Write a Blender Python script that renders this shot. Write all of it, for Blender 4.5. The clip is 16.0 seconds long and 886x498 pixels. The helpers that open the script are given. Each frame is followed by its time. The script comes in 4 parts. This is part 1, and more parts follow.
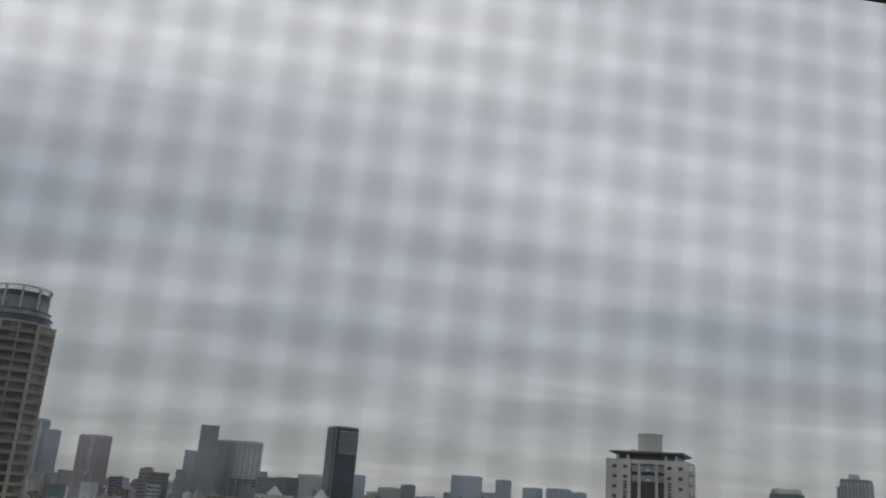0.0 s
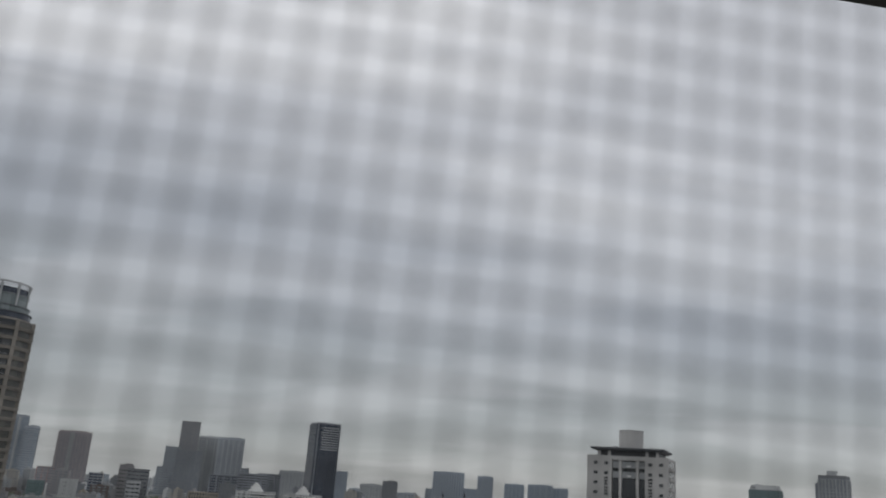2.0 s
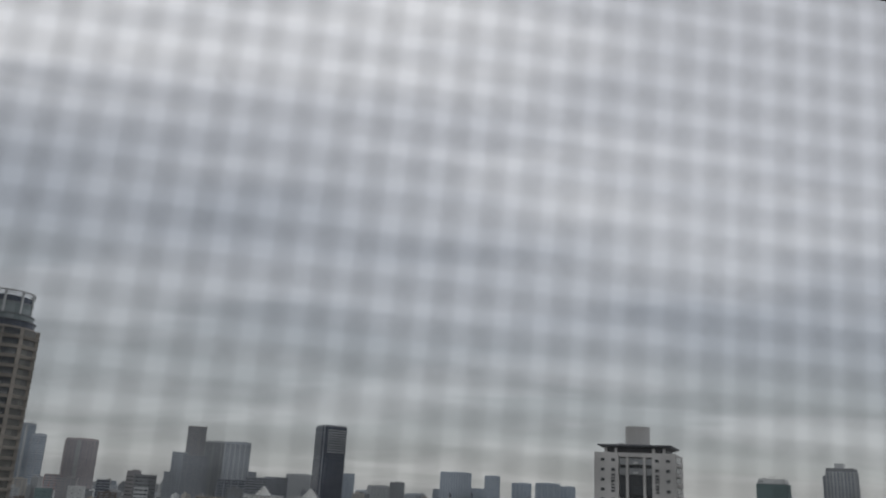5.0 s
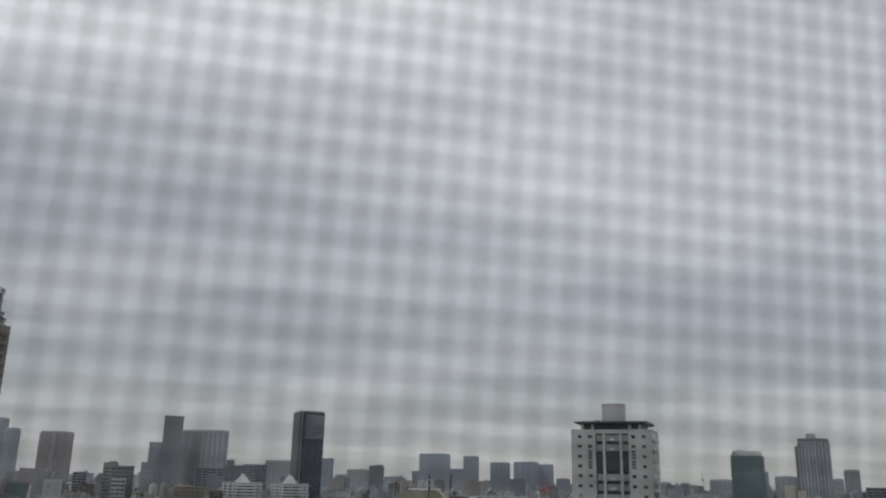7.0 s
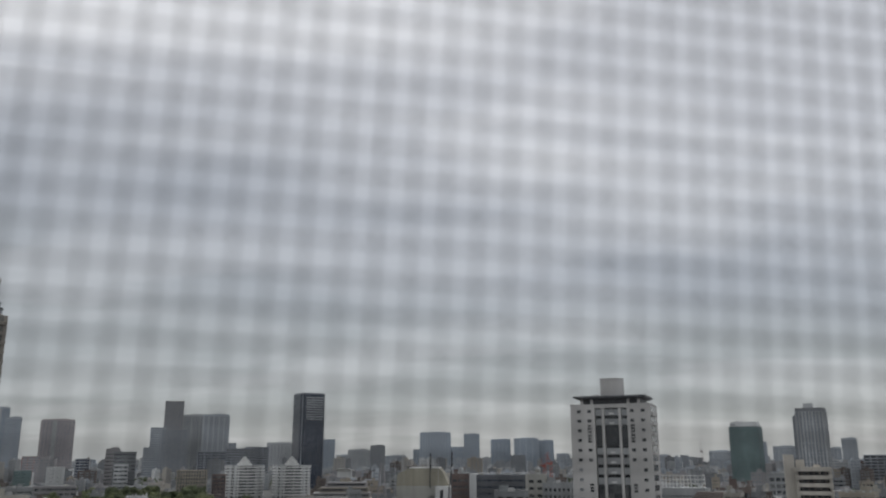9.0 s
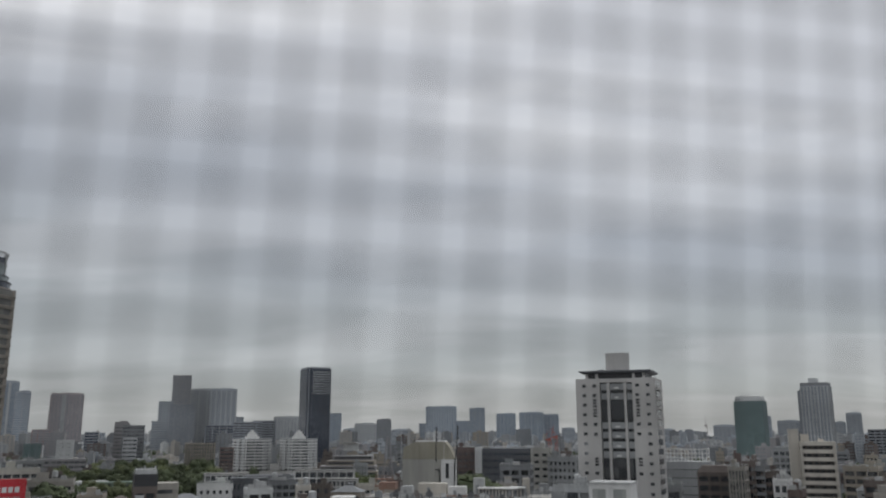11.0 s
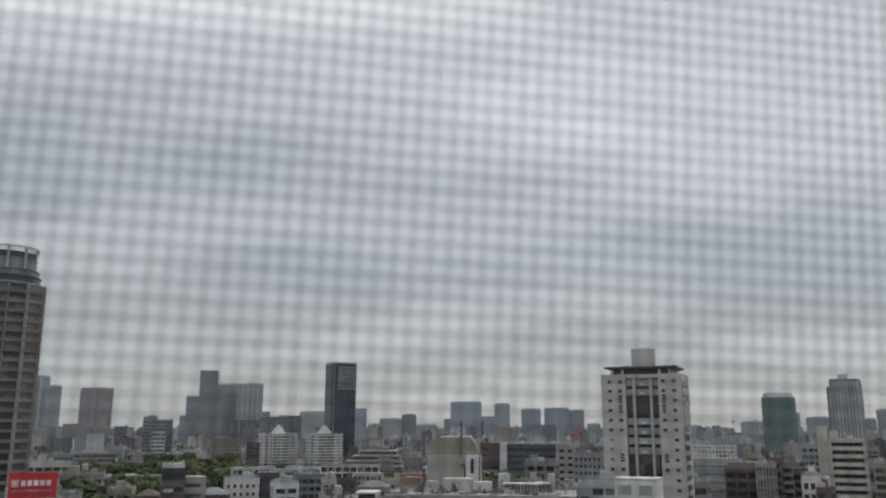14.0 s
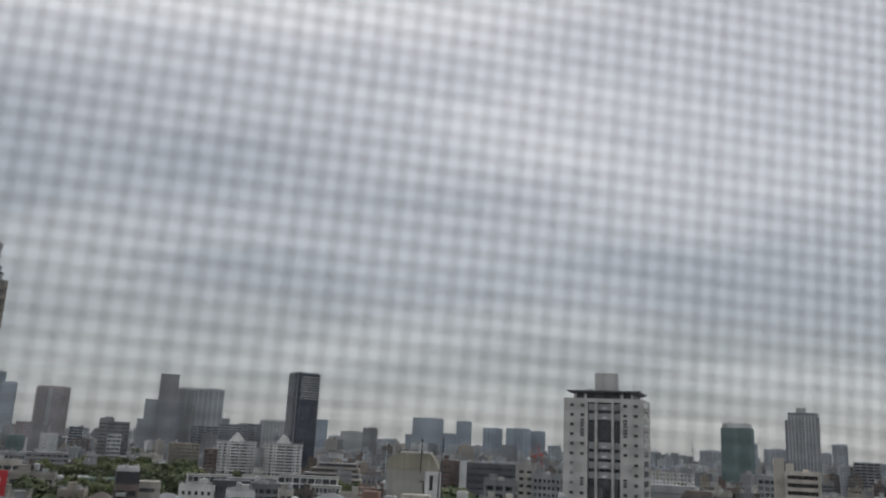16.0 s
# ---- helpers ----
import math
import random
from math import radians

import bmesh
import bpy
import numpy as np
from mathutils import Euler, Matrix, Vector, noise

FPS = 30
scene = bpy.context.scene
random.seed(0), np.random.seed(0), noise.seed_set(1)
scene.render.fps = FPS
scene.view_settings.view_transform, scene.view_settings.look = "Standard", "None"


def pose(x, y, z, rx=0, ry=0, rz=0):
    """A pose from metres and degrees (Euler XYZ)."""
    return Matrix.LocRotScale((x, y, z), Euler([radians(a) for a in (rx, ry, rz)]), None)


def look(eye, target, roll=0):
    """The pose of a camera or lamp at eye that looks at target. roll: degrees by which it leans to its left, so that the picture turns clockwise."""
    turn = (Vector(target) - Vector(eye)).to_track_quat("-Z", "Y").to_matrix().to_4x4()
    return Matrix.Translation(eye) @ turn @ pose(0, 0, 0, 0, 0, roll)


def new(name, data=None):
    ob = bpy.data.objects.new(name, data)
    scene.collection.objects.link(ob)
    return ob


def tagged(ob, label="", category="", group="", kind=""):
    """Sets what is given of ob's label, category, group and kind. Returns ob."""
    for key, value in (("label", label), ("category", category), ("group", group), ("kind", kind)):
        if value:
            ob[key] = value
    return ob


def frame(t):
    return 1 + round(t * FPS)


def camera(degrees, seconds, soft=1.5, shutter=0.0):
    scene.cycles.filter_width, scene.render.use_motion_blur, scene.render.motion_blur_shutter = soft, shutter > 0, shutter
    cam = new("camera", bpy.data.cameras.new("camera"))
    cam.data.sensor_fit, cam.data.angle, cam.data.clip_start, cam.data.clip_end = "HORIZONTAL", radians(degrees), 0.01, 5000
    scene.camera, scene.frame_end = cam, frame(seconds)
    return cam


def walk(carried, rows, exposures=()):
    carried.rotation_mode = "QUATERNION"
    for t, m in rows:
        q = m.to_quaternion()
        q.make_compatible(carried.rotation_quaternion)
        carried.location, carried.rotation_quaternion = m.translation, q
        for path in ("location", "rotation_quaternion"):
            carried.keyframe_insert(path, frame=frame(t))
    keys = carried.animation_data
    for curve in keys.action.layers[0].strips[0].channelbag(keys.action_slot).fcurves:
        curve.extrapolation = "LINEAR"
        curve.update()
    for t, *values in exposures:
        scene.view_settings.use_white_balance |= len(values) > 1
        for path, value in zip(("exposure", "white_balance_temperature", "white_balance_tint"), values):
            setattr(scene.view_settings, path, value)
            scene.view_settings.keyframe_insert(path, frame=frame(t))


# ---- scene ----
EYE = Vector((0.0, 0.0, 35.0))


def lens(t, dx, dy, dz, yaw, pitch, roll):
    """A row of the walk: the offset from the screen's middle and the turn of the lens."""
    return t, pose(EYE.x + dx, EYE.y + dy, EYE.z + dz, 90 + pitch, roll, yaw)


cam = camera(55.5, 16.0, soft=1.35)
cam.data.dof.use_dof = True
cam.data.dof.focus_distance = 0.98
cam.data.dof.aperture_fstop = 16.3
walk(cam, [
    lens(0, 0.0026, -0.0472, -0.0145, 0.44, 16.78, -4.07),
    lens(0.5, 0.0027, -0.0472, -0.0150, 0.55, 16.54, -4.04),
    lens(1, 0.0029, -0.0473, -0.0156, -0.00, 16.33, -4.04),
    lens(1.5, 0.0021, -0.0495, -0.0157, -0.31, 16.49, -3.92),
    lens(2, 0.0017, -0.0497, -0.0157, -0.74, 16.63, -4.02),
    lens(2.5, 0.0007, -0.0495, -0.0172, -1.21, 16.61, -3.96),
    lens(3, -0.0003, -0.0506, -0.0181, -1.25, 16.60, -3.97),
    lens(3.5, -0.0009, -0.0512, -0.0180, -1.11, 16.62, -3.89),
    lens(4, -0.0001, -0.0496, -0.0187, -0.53, 16.66, -3.45),
    lens(6.5, 0.0067, -0.0792, -0.0160, -0.99, 16.11, -1.74),
    lens(7, 0.0067, -0.0773, -0.0158, -1.59, 15.49, -1.22),
    lens(7.5, 0.0035, -0.0602, -0.0159, -1.26, 14.83, -0.33),
    lens(8, 0.0032, -0.0571, -0.0160, -0.94, 14.49, 0.30),
    lens(8.5, 0.0052, -0.0615, -0.0162, -0.90, 14.31, 0.28),
    lens(9, 0.0070, -0.0704, -0.0152, -1.52, 14.08, 0.15),
    lens(11.5, -0.0008, -0.0327, -0.0171, -0.78, 12.25, 0.01),
    lens(12, 0.0014, -0.0361, -0.0177, -0.21, 12.52, -0.23),
    lens(12.5, 0.0062, -0.0596, -0.0160, 0.35, 12.68, -0.74),
    lens(13, 0.0132, -0.0966, -0.0143, 0.48, 11.78, -1.23),
    lens(13.5, 0.0169, -0.1131, -0.0145, 0.25, 11.73, -0.83),
    lens(14, 0.0218, -0.1356, -0.0161, 0.52, 12.09, -0.13),
    lens(14.5, 0.0181, -0.1108, -0.0130, -0.03, 12.63, -0.35),
    lens(15, 0.0177, -0.1114, -0.0129, -1.34, 13.51, -2.25),
    lens(15.5, 0.0173, -0.1158, -0.0124, -1.97, 13.50, -3.37),
    lens(16, 0.0165, -0.1205, -0.0143, -2.08, 13.20, -2.68),
], exposures=[(0, -0.22), (4, -0.25), (6.5, -0.25), (7.1, -0.17), (8, -0.14), (9, -0.12), (11.5, -0.09), (12.4, -0.12), (13, 0.00), (14.6, 0.00), (15, -0.08), (16, -0.08)])

# ---- world and sun: thin bright overcast ----
sky_world = bpy.data.worlds.new("overcast_sky")
scene.world = sky_world
sky_world.use_nodes = True
wn, wl = sky_world.node_tree.nodes, sky_world.node_tree.links
wn.clear()


def wnode(kind, **values):
    node = wn.new(kind)
    for key, value in values.items():
        node.inputs[key].default_value = value
    return node


def wmath(op, a, b=None):
    node = wn.new("ShaderNodeMath")
    node.operation = op
    for k, value in enumerate((a, b)):
        if value is None:
            continue
        if isinstance(value, (int, float)):
            node.inputs[k].default_value = value
        else:
            wl.new(value, node.inputs[k])
    return node.outputs[0]


def wmix(factor, a, b):
    node = wn.new("ShaderNodeMix")
    node.data_type = "RGBA"
    for slot, value in ((0, factor), (6, a), (7, b)):
        if isinstance(value, (tuple, float, int)):
            node.inputs[slot].default_value = value
        else:
            wl.new(value, node.inputs[slot])
    return node.outputs[2]


def wramp(fac, *stops):
    node = wn.new("ShaderNodeMapRange")
    node.interpolation_type = "SMOOTHSTEP"
    wl.new(fac, node.inputs[0])
    for k, value in enumerate(stops):
        node.inputs[k + 1].default_value = value
    return node.outputs[0]


wcoord = wn.new("ShaderNodeTexCoord")
wsep = wn.new("ShaderNodeSeparateXYZ")
deepen = wn.new("ShaderNodeVectorMath")
deepen.operation = "MULTIPLY"
deepen.inputs[1].default_value = (1.0, 1.134, 1.0)
level = wn.new("ShaderNodeVectorMath")
level.operation = "NORMALIZE"
wl.new(wcoord.outputs["Generated"], deepen.inputs[0])
wl.new(deepen.outputs[0], level.inputs[0])
wl.new(level.outputs[0], wsep.inputs[0])
lift = wmath("ADD", wmath("MAXIMUM", wsep.outputs[2], 0.0), 0.16)
layer = wn.new("ShaderNodeCombineXYZ")
wl.new(wmath("DIVIDE", wsep.outputs[0], lift), layer.inputs[0])
wl.new(wmath("DIVIDE", wsep.outputs[1], lift), layer.inputs[1])


def cloud(scale, detail, stretch, offset, warp):
    mapping = wn.new("ShaderNodeMapping")
    mapping.inputs["Scale"].default_value = stretch
    mapping.inputs["Rotation"].default_value = (0, 0, radians(-14))
    mapping.inputs["Location"].default_value = offset
    wl.new(layer.outputs[0], mapping.inputs[0])
    node = wnode("ShaderNodeTexNoise", Scale=scale, Detail=detail, Roughness=0.52, Distortion=warp)
    wl.new(mapping.outputs[0], node.inputs["Vector"])
    return node.outputs["Fac"]


broad = cloud(0.62, 3.0, (0.55, 1.0, 1.0), (1.7, 0.35, 0.0), 0.5)
wisps = cloud(1.15, 4.0, (0.62, 1.0, 1.0), (4.1, 2.2, 0.0), 0.6)
height = wsep.outputs[2]
grey_low, grey_blue, bright = (0.352, 0.37, 0.383, 1), (0.372, 0.392, 0.425, 1), (0.60, 0.61, 0.63, 1)
# the layers slope down towards the east
slope = wmath("ADD", height, wmath("MULTIPLY", wsep.outputs[0], 0.075))
slope = wmath("ADD", slope, wmath("MULTIPLY", wmath("SUBTRACT", broad, 0.5), 0.16))
tone = wmath("ADD", wmath("MULTIPLY", broad, 0.55), wmath("MULTIPLY", wisps, 0.45))
streaks = cloud(3.2, 5.0, (0.45, 1.0, 1.0), (0.6, 5.1, 0.0), 0.9)
tone = wmath("ADD", tone, wmath("MULTIPLY", wmath("SUBTRACT", streaks, 0.5), 0.3))
tone = wmath("SUBTRACT", tone, wmath("MULTIPLY", wsep.outputs[0], 0.18))
pale = wmix(wramp(tone, 0.36, 0.64, 0.0, 1.0), (0.565, 0.577, 0.605, 1), (0.93, 0.93, 0.938, 1))
veil = wmix(wramp(slope, 0.12, 0.21, 0.0, 1.0), grey_low, grey_blue)
veil = wmix(wmath("MULTIPLY", wramp(slope, 0.215, 0.36, 0.0, 1.0), 0.95), veil, pale)
veil = wmix(wramp(wisps, 0.42, 0.66, 0.0, 0.40), veil, bright)
veil = wmix(wramp(slope, 0.47, 0.58, 0.0, 0.65), veil, (0.48, 0.505, 0.55, 1))
# the cloud thins and glows towards the zenith, as an overcast sky does
veil = wmix(wramp(height, 0.45, 0.95, 0.0, 0.7), veil, (1.05, 1.06, 1.08, 1))
clouds = wnode("ShaderNodeBackground", Strength=1.0)
wl.new(veil, clouds.inputs[0])
nishita = wn.new("ShaderNodeTexSky")
nishita.sky_type = "NISHITA"
nishita.sun_disc = False
nishita.sun_elevation, nishita.sun_rotation = radians(58), radians(25)
blue = wnode("ShaderNodeBackground", Strength=0.012)
wl.new(nishita.outputs[0], blue.inputs[0])
both = wn.new("ShaderNodeAddShader")
wl.new(clouds.outputs[0], both.inputs[0])
wl.new(blue.outputs[0], both.inputs[1])
world_out = wn.new("ShaderNodeOutputWorld")
wl.new(both.outputs[0], world_out.inputs[0])

sun_data = bpy.data.lights.new("sun", "SUN")
sun_data.energy, sun_data.angle, sun_data.color = 0.9, radians(25), (1.0, 0.97, 0.93)
sun = new("sun", sun_data)
sun.matrix_world = look((60, 110, 260), (0, 0, 0))

# ---- materials ----


def material(name, base, rough=0.85, spread=0.18, patch=0.12, grain=2.5, streak=0.25, per_object=0.25, metal=0.0, bump=0.0):
    """A weathered surface: broad stains, fine grain, rain streaks down the wall, a tone of its own for each object."""
    m = bpy.data.materials.new(name)
    m.use_nodes = True
    nt = m.node_tree
    bsdf = nt.nodes["Principled BSDF"]
    bsdf.inputs["Roughness"].default_value, bsdf.inputs["Metallic"].default_value = rough, metal
    coord = nt.nodes.new("ShaderNodeNewGeometry")

    def tex(scale, stretch=(1, 1, 1), detail=4):
        mapping = nt.nodes.new("ShaderNodeMapping")
        mapping.inputs["Scale"].default_value = stretch
        nt.links.new(coord.outputs["Position"], mapping.inputs[0])
        node = nt.nodes.new("ShaderNodeTexNoise")
        node.inputs["Scale"].default_value, node.inputs["Detail"].default_value = scale, detail
        nt.links.new(mapping.outputs[0], node.inputs["Vector"])
        return node.outputs["Fac"]

    def op(kind, a, b):
        node = nt.nodes.new("ShaderNodeMath")
        node.operation = kind
        for k, value in enumerate((a, b)):
            if isinstance(value, (int, float)):
                node.inputs[k].default_value = value
            else:
                nt.links.new(value, node.inputs[k])
        return node.outputs[0]

    info = nt.nodes.new("ShaderNodeObjectInfo")
    tone = op("MULTIPLY", op("SUBTRACT", tex(patch), 0.5), 2 * spread)
    tone = op("ADD", tone, op("MULTIPLY", op("SUBTRACT", tex(grain, detail=6), 0.5), spread))
    tone = op("ADD", tone, op("MULTIPLY", op("SUBTRACT", tex(0.9, (1, 1, 0.06)), 0.5), 2 * streak))
    tone = op("ADD", tone, op("MULTIPLY", op("SUBTRACT", info.outputs["Random"], 0.5), per_object))
    hsv = nt.nodes.new("ShaderNodeHueSaturation")
    hsv.inputs["Color"].default_value = (*base, 1)
    nt.links.new(op("ADD", tone, 1.0), hsv.inputs["Value"])
    nt.links.new(hsv.outputs[0], bsdf.inputs["Base Color"])
    if bump:
        node = nt.nodes.new("ShaderNodeBump")
        node.inputs["Strength"].default_value = bump
        nt.links.new(tex(grain * 2), node.inputs["Height"])
        nt.links.new(node.outputs[0], bsdf.inputs["Normal"])
    return m


def glazing(name, dark, pale, share=0.25, cell=(2.4, 2.4, 3.1), rough=0.12):
    """Window glass with rooms behind it: most panes dark, some paler with blinds and curtains."""
    m = bpy.data.materials.new(name)
    m.use_nodes = True
    nt = m.node_tree
    bsdf = nt.nodes["Principled BSDF"]
    bsdf.inputs["Roughness"].default_value = rough
    coord = nt.nodes.new("ShaderNodeTexCoord")
    div = nt.nodes.new("ShaderNodeVectorMath")
    div.operation = "DIVIDE"
    div.inputs[1].default_value = cell
    nt.links.new(coord.outputs["Object"], div.inputs[0])
    floor_node = nt.nodes.new("ShaderNodeVectorMath")
    floor_node.operation = "FLOOR"
    nt.links.new(div.outputs[0], floor_node.inputs[0])
    white = nt.nodes.new("ShaderNodeTexWhiteNoise")
    white.noise_dimensions = "4D"
    info = nt.nodes.new("ShaderNodeObjectInfo")
    nt.links.new(floor_node.outputs[0], white.inputs["Vector"])
    nt.links.new(info.outputs["Random"], white.inputs["W"])
    ramp = nt.nodes.new("ShaderNodeMapRange")
    ramp.inputs[1].default_value, ramp.inputs[2].default_value = 1 - 1.6 * share, 1.0
    nt.links.new(white.outputs["Value"], ramp.inputs[0])
    mix = nt.nodes.new("ShaderNodeMix")
    mix.data_type = "RGBA"
    mix.inputs[6].default_value, mix.inputs[7].default_value = (*dark, 1), (*pale, 1)
    nt.links.new(ramp.outputs[0], mix.inputs[0])
    nt.links.new(mix.outputs[2], bsdf.inputs["Base Color"])
    return m


WHITE = material("white_painted_concrete", (0.525, 0.535, 0.53))
WHITE_B = material("bright_white_tile", (0.66, 0.66, 0.645), spread=0.1, streak=0.15, per_object=0.1)
PALE = material("pale_grey_concrete", (0.425, 0.437, 0.44))
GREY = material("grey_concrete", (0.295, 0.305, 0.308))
MID = material("mid_grey_tile", (0.222, 0.231, 0.24))
DARK = material("dark_grey_panel", (0.10, 0.106, 0.116), rough=0.5, streak=0.1)
BLACK = material("near_black_metal", (0.052, 0.053, 0.057), rough=0.45, streak=0.1)
BEIGE = material("beige_tile", (0.46, 0.435, 0.39))
SAND = material("sand_tile", (0.36, 0.34, 0.305))
TAN = material("tan_stucco", (0.31, 0.28, 0.235))
BROWN = material("brown_tile", (0.145, 0.122, 0.11))
BRICK = material("red_brown_tile", (0.155, 0.118, 0.108))
# far walls, rose to slate: aerial haze is put into their lightened base colours
ROSE = material("rose_grey_tile", (0.39, 0.355, 0.355), streak=0.1)
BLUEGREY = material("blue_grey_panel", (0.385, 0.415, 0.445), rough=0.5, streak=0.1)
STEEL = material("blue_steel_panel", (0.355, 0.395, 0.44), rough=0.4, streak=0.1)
SLATE = material("slate_panel", (0.255, 0.272, 0.295), rough=0.45, streak=0.1)
ROOF = material("weathered_flat_roof", (0.22, 0.215, 0.205), spread=0.3, streak=0.0)
ROOF_G = material("green_painted_roof", (0.16, 0.21, 0.17), spread=0.3, streak=0.0)
METAL = material("galvanised_metal", (0.5, 0.5, 0.5), rough=0.45, metal=0.6, streak=0.1)
RED = material("red_paint", (0.52, 0.035, 0.045), rough=0.5, spread=0.06, streak=0.05, per_object=0.0)
CRANE_RED = material("crane_red_paint", (0.42, 0.13, 0.10), rough=0.5)
RUST = material("rusty_orange_steel", (0.26, 0.165, 0.13))
SHEET = material("green_scaffold_sheet", (0.15, 0.205, 0.205), spread=0.12, streak=0.3, per_object=0.1)
BARK = material("bark", (0.10, 0.075, 0.055), grain=8)
LEAF = material("dark_leaves", (0.085, 0.108, 0.053), patch=0.3, grain=1.5, spread=0.3, streak=0.0, per_object=0.5)
LEAF_B = material("spring_leaves", (0.135, 0.158, 0.072), patch=0.3, grain=1.5, spread=0.3, streak=0.0, per_object=0.5)
GROUND = material("city_ground", (0.12, 0.12, 0.115), patch=0.02, grain=0.3, spread=0.4, streak=0.0)
PLASTER = material("room_plaster", (0.55, 0.53, 0.50), patch=1.5, grain=40, spread=0.06, streak=0.05)
BOARDS = material("room_floor_boards", (0.24, 0.15, 0.09), patch=2, grain=30, spread=0.2, streak=0.0)
ALU = material("dark_bronze_aluminium", (0.06, 0.052, 0.045), rough=0.4, patch=3, grain=60, spread=0.1, streak=0.05)
THREAD = material("grey_mesh_thread", (0.33, 0.33, 0.335), rough=0.7, patch=30, grain=900, spread=0.15, streak=0.0, per_object=0.0)
CREAM = material("cream_tile", (0.52, 0.49, 0.435), streak=0.2, per_object=0.08)
DUSK = material("warm_grey_panel", (0.28, 0.273, 0.275), rough=0.5, streak=0.1)
TOWER = material("tower_tile", (0.485, 0.475, 0.46), streak=0.12, spread=0.08, per_object=0.06)
HOTEL = material("brown_beige_tile", (0.315, 0.288, 0.255), streak=0.12, per_object=0.12)
nt = THREAD.node_tree
thin = nt.nodes.new("ShaderNodeBsdfTranslucent")
thin.inputs[0].default_value = (0.4, 0.4, 0.4, 1)
blend = nt.nodes.new("ShaderNodeMixShader")
blend.inputs[0].default_value = 0.45
nt.links.new(nt.nodes["Principled BSDF"].outputs[0], blend.inputs[1])
nt.links.new(thin.outputs[0], blend.inputs[2])
nt.links.new(blend.outputs[0], nt.nodes["Material Output"].inputs[0])
WARM_ROOF = material("warm_grey_roof_membrane", (0.33, 0.32, 0.295), spread=0.3, streak=0.0)
PANE = glazing("pale_green_grey_glass", (0.33, 0.345, 0.33), (0.42, 0.43, 0.41), 0.4)
PLANT = material("grey_beige_weathered_concrete", (0.36, 0.355, 0.325), streak=0.3, per_object=0.0)
KHAKI = material("khaki_weathered_cladding", (0.295, 0.278, 0.222), streak=0.35, per_object=0.0)
EAVE = material("dark_soffit", (0.055, 0.05, 0.045), patch=2, grain=20, spread=0.15, streak=0.0)

GLASS = glazing("window_glass", (0.072, 0.079, 0.087), (0.24, 0.245, 0.245))
# far window glass, its colour paled to stand in for haze
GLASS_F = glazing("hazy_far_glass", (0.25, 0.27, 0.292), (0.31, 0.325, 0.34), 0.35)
GLASS_D = glazing("dark_window_glass", (0.046, 0.05, 0.055), (0.13, 0.133, 0.135), 0.2)
# blue glass of the far towers, haze mixed into its colour too
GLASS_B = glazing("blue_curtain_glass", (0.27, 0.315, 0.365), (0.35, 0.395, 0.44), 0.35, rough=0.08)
CROWN = glazing("greenish_crown_glass", (0.16, 0.19, 0.19), (0.24, 0.27, 0.27), 0.4, rough=0.1)
GLASS_W = glazing("dim_brown_glass", (0.085, 0.085, 0.078), (0.16, 0.155, 0.14), 0.5, rough=0.2)
GLASS_N = glazing("navy_curtain_glass", (0.05, 0.06, 0.08), (0.09, 0.1, 0.125), 0.35, rough=0.08)

# ---- building helpers ----


def box(bm, x, y, z, sx, sy, sz, turn=0.0):
    """A box centred on x, y that stands on z."""
    m = Matrix.Translation((x, y, z + sz / 2)) @ Matrix.Rotation(turn, 4, "Z") @ Matrix.Diagonal((sx, sy, sz, 1))
    return bmesh.ops.create_cube(bm, size=1.0, matrix=m)["verts"]


def drum(bm, x, y, z, r, h, sides=20, top=None):
    m = Matrix.Translation((x, y, z + h / 2))
    return bmesh.ops.create_cone(bm, cap_ends=True, segments=sides, radius1=r, radius2=r if top is None else top, depth=h, matrix=m)["verts"]


def prism(bm, plan, z, h, scale=1.0):
    """An upright prism over a plan of x, y corners, anticlockwise."""
    low = [bm.verts.new((x, y, z)) for x, y in plan]
    high = [bm.verts.new((x * scale, y * scale, z + h)) for x, y in plan]
    bm.faces.new(low[::-1])
    bm.faces.new(high)
    for k in range(len(plan)):
        bm.faces.new((low[k - 1], low[k], high[k], high[k - 1]))


def strut(bm, a, b, r):
    """A square bar from a to b."""
    a, b = Vector(a), Vector(b)
    way = b - a
    m = Matrix.Translation((a + b) / 2) @ way.to_track_quat("Z", "Y").to_matrix().to_4x4() @ Matrix.Diagonal((2 * r, 2 * r, way.length, 1))
    bmesh.ops.create_cube(bm, size=1.0, matrix=m)


def mesh_of(name, bm, mat):
    data = bpy.data.meshes.new(name)
    bm.to_mesh(data)
    bm.free()
    data.materials.append(mat)
    return data


def shared(name, data, parent, at=(0, 0, 0), label="", rz=0.0):
    ob = new(name, data)
    ob.parent = parent
    ob.location = at
    ob.rotation_euler = (0, 0, rz)
    if label:
        ob["label"] = label
    return ob


def part(name, bm, mat, parent, label="", at=(0, 0, 0)):
    return shared(name, mesh_of(name, bm, mat), parent, at, label)


def spot(az, dist):
    """The place on the ground at a map bearing and distance; the map is drawn 1.13 times too deep from south to north."""
    return dist * math.sin(radians(az)), dist * math.cos(radians(az)) / 1.13


def thing(name, label, category, az, dist, turn=0.0, z=0.0, group=""):
    """An Empty on the ground at a bearing (degrees right of north) and distance, its front to the eye."""
    ob = new(name)
    x, y = spot(az, dist)
    ob.location = (x, y, z)
    ob.rotation_euler = (0, 0, -math.atan2(x, y) + radians(turn))
    return tagged(ob, label, category, group)


rng = random.Random(7)


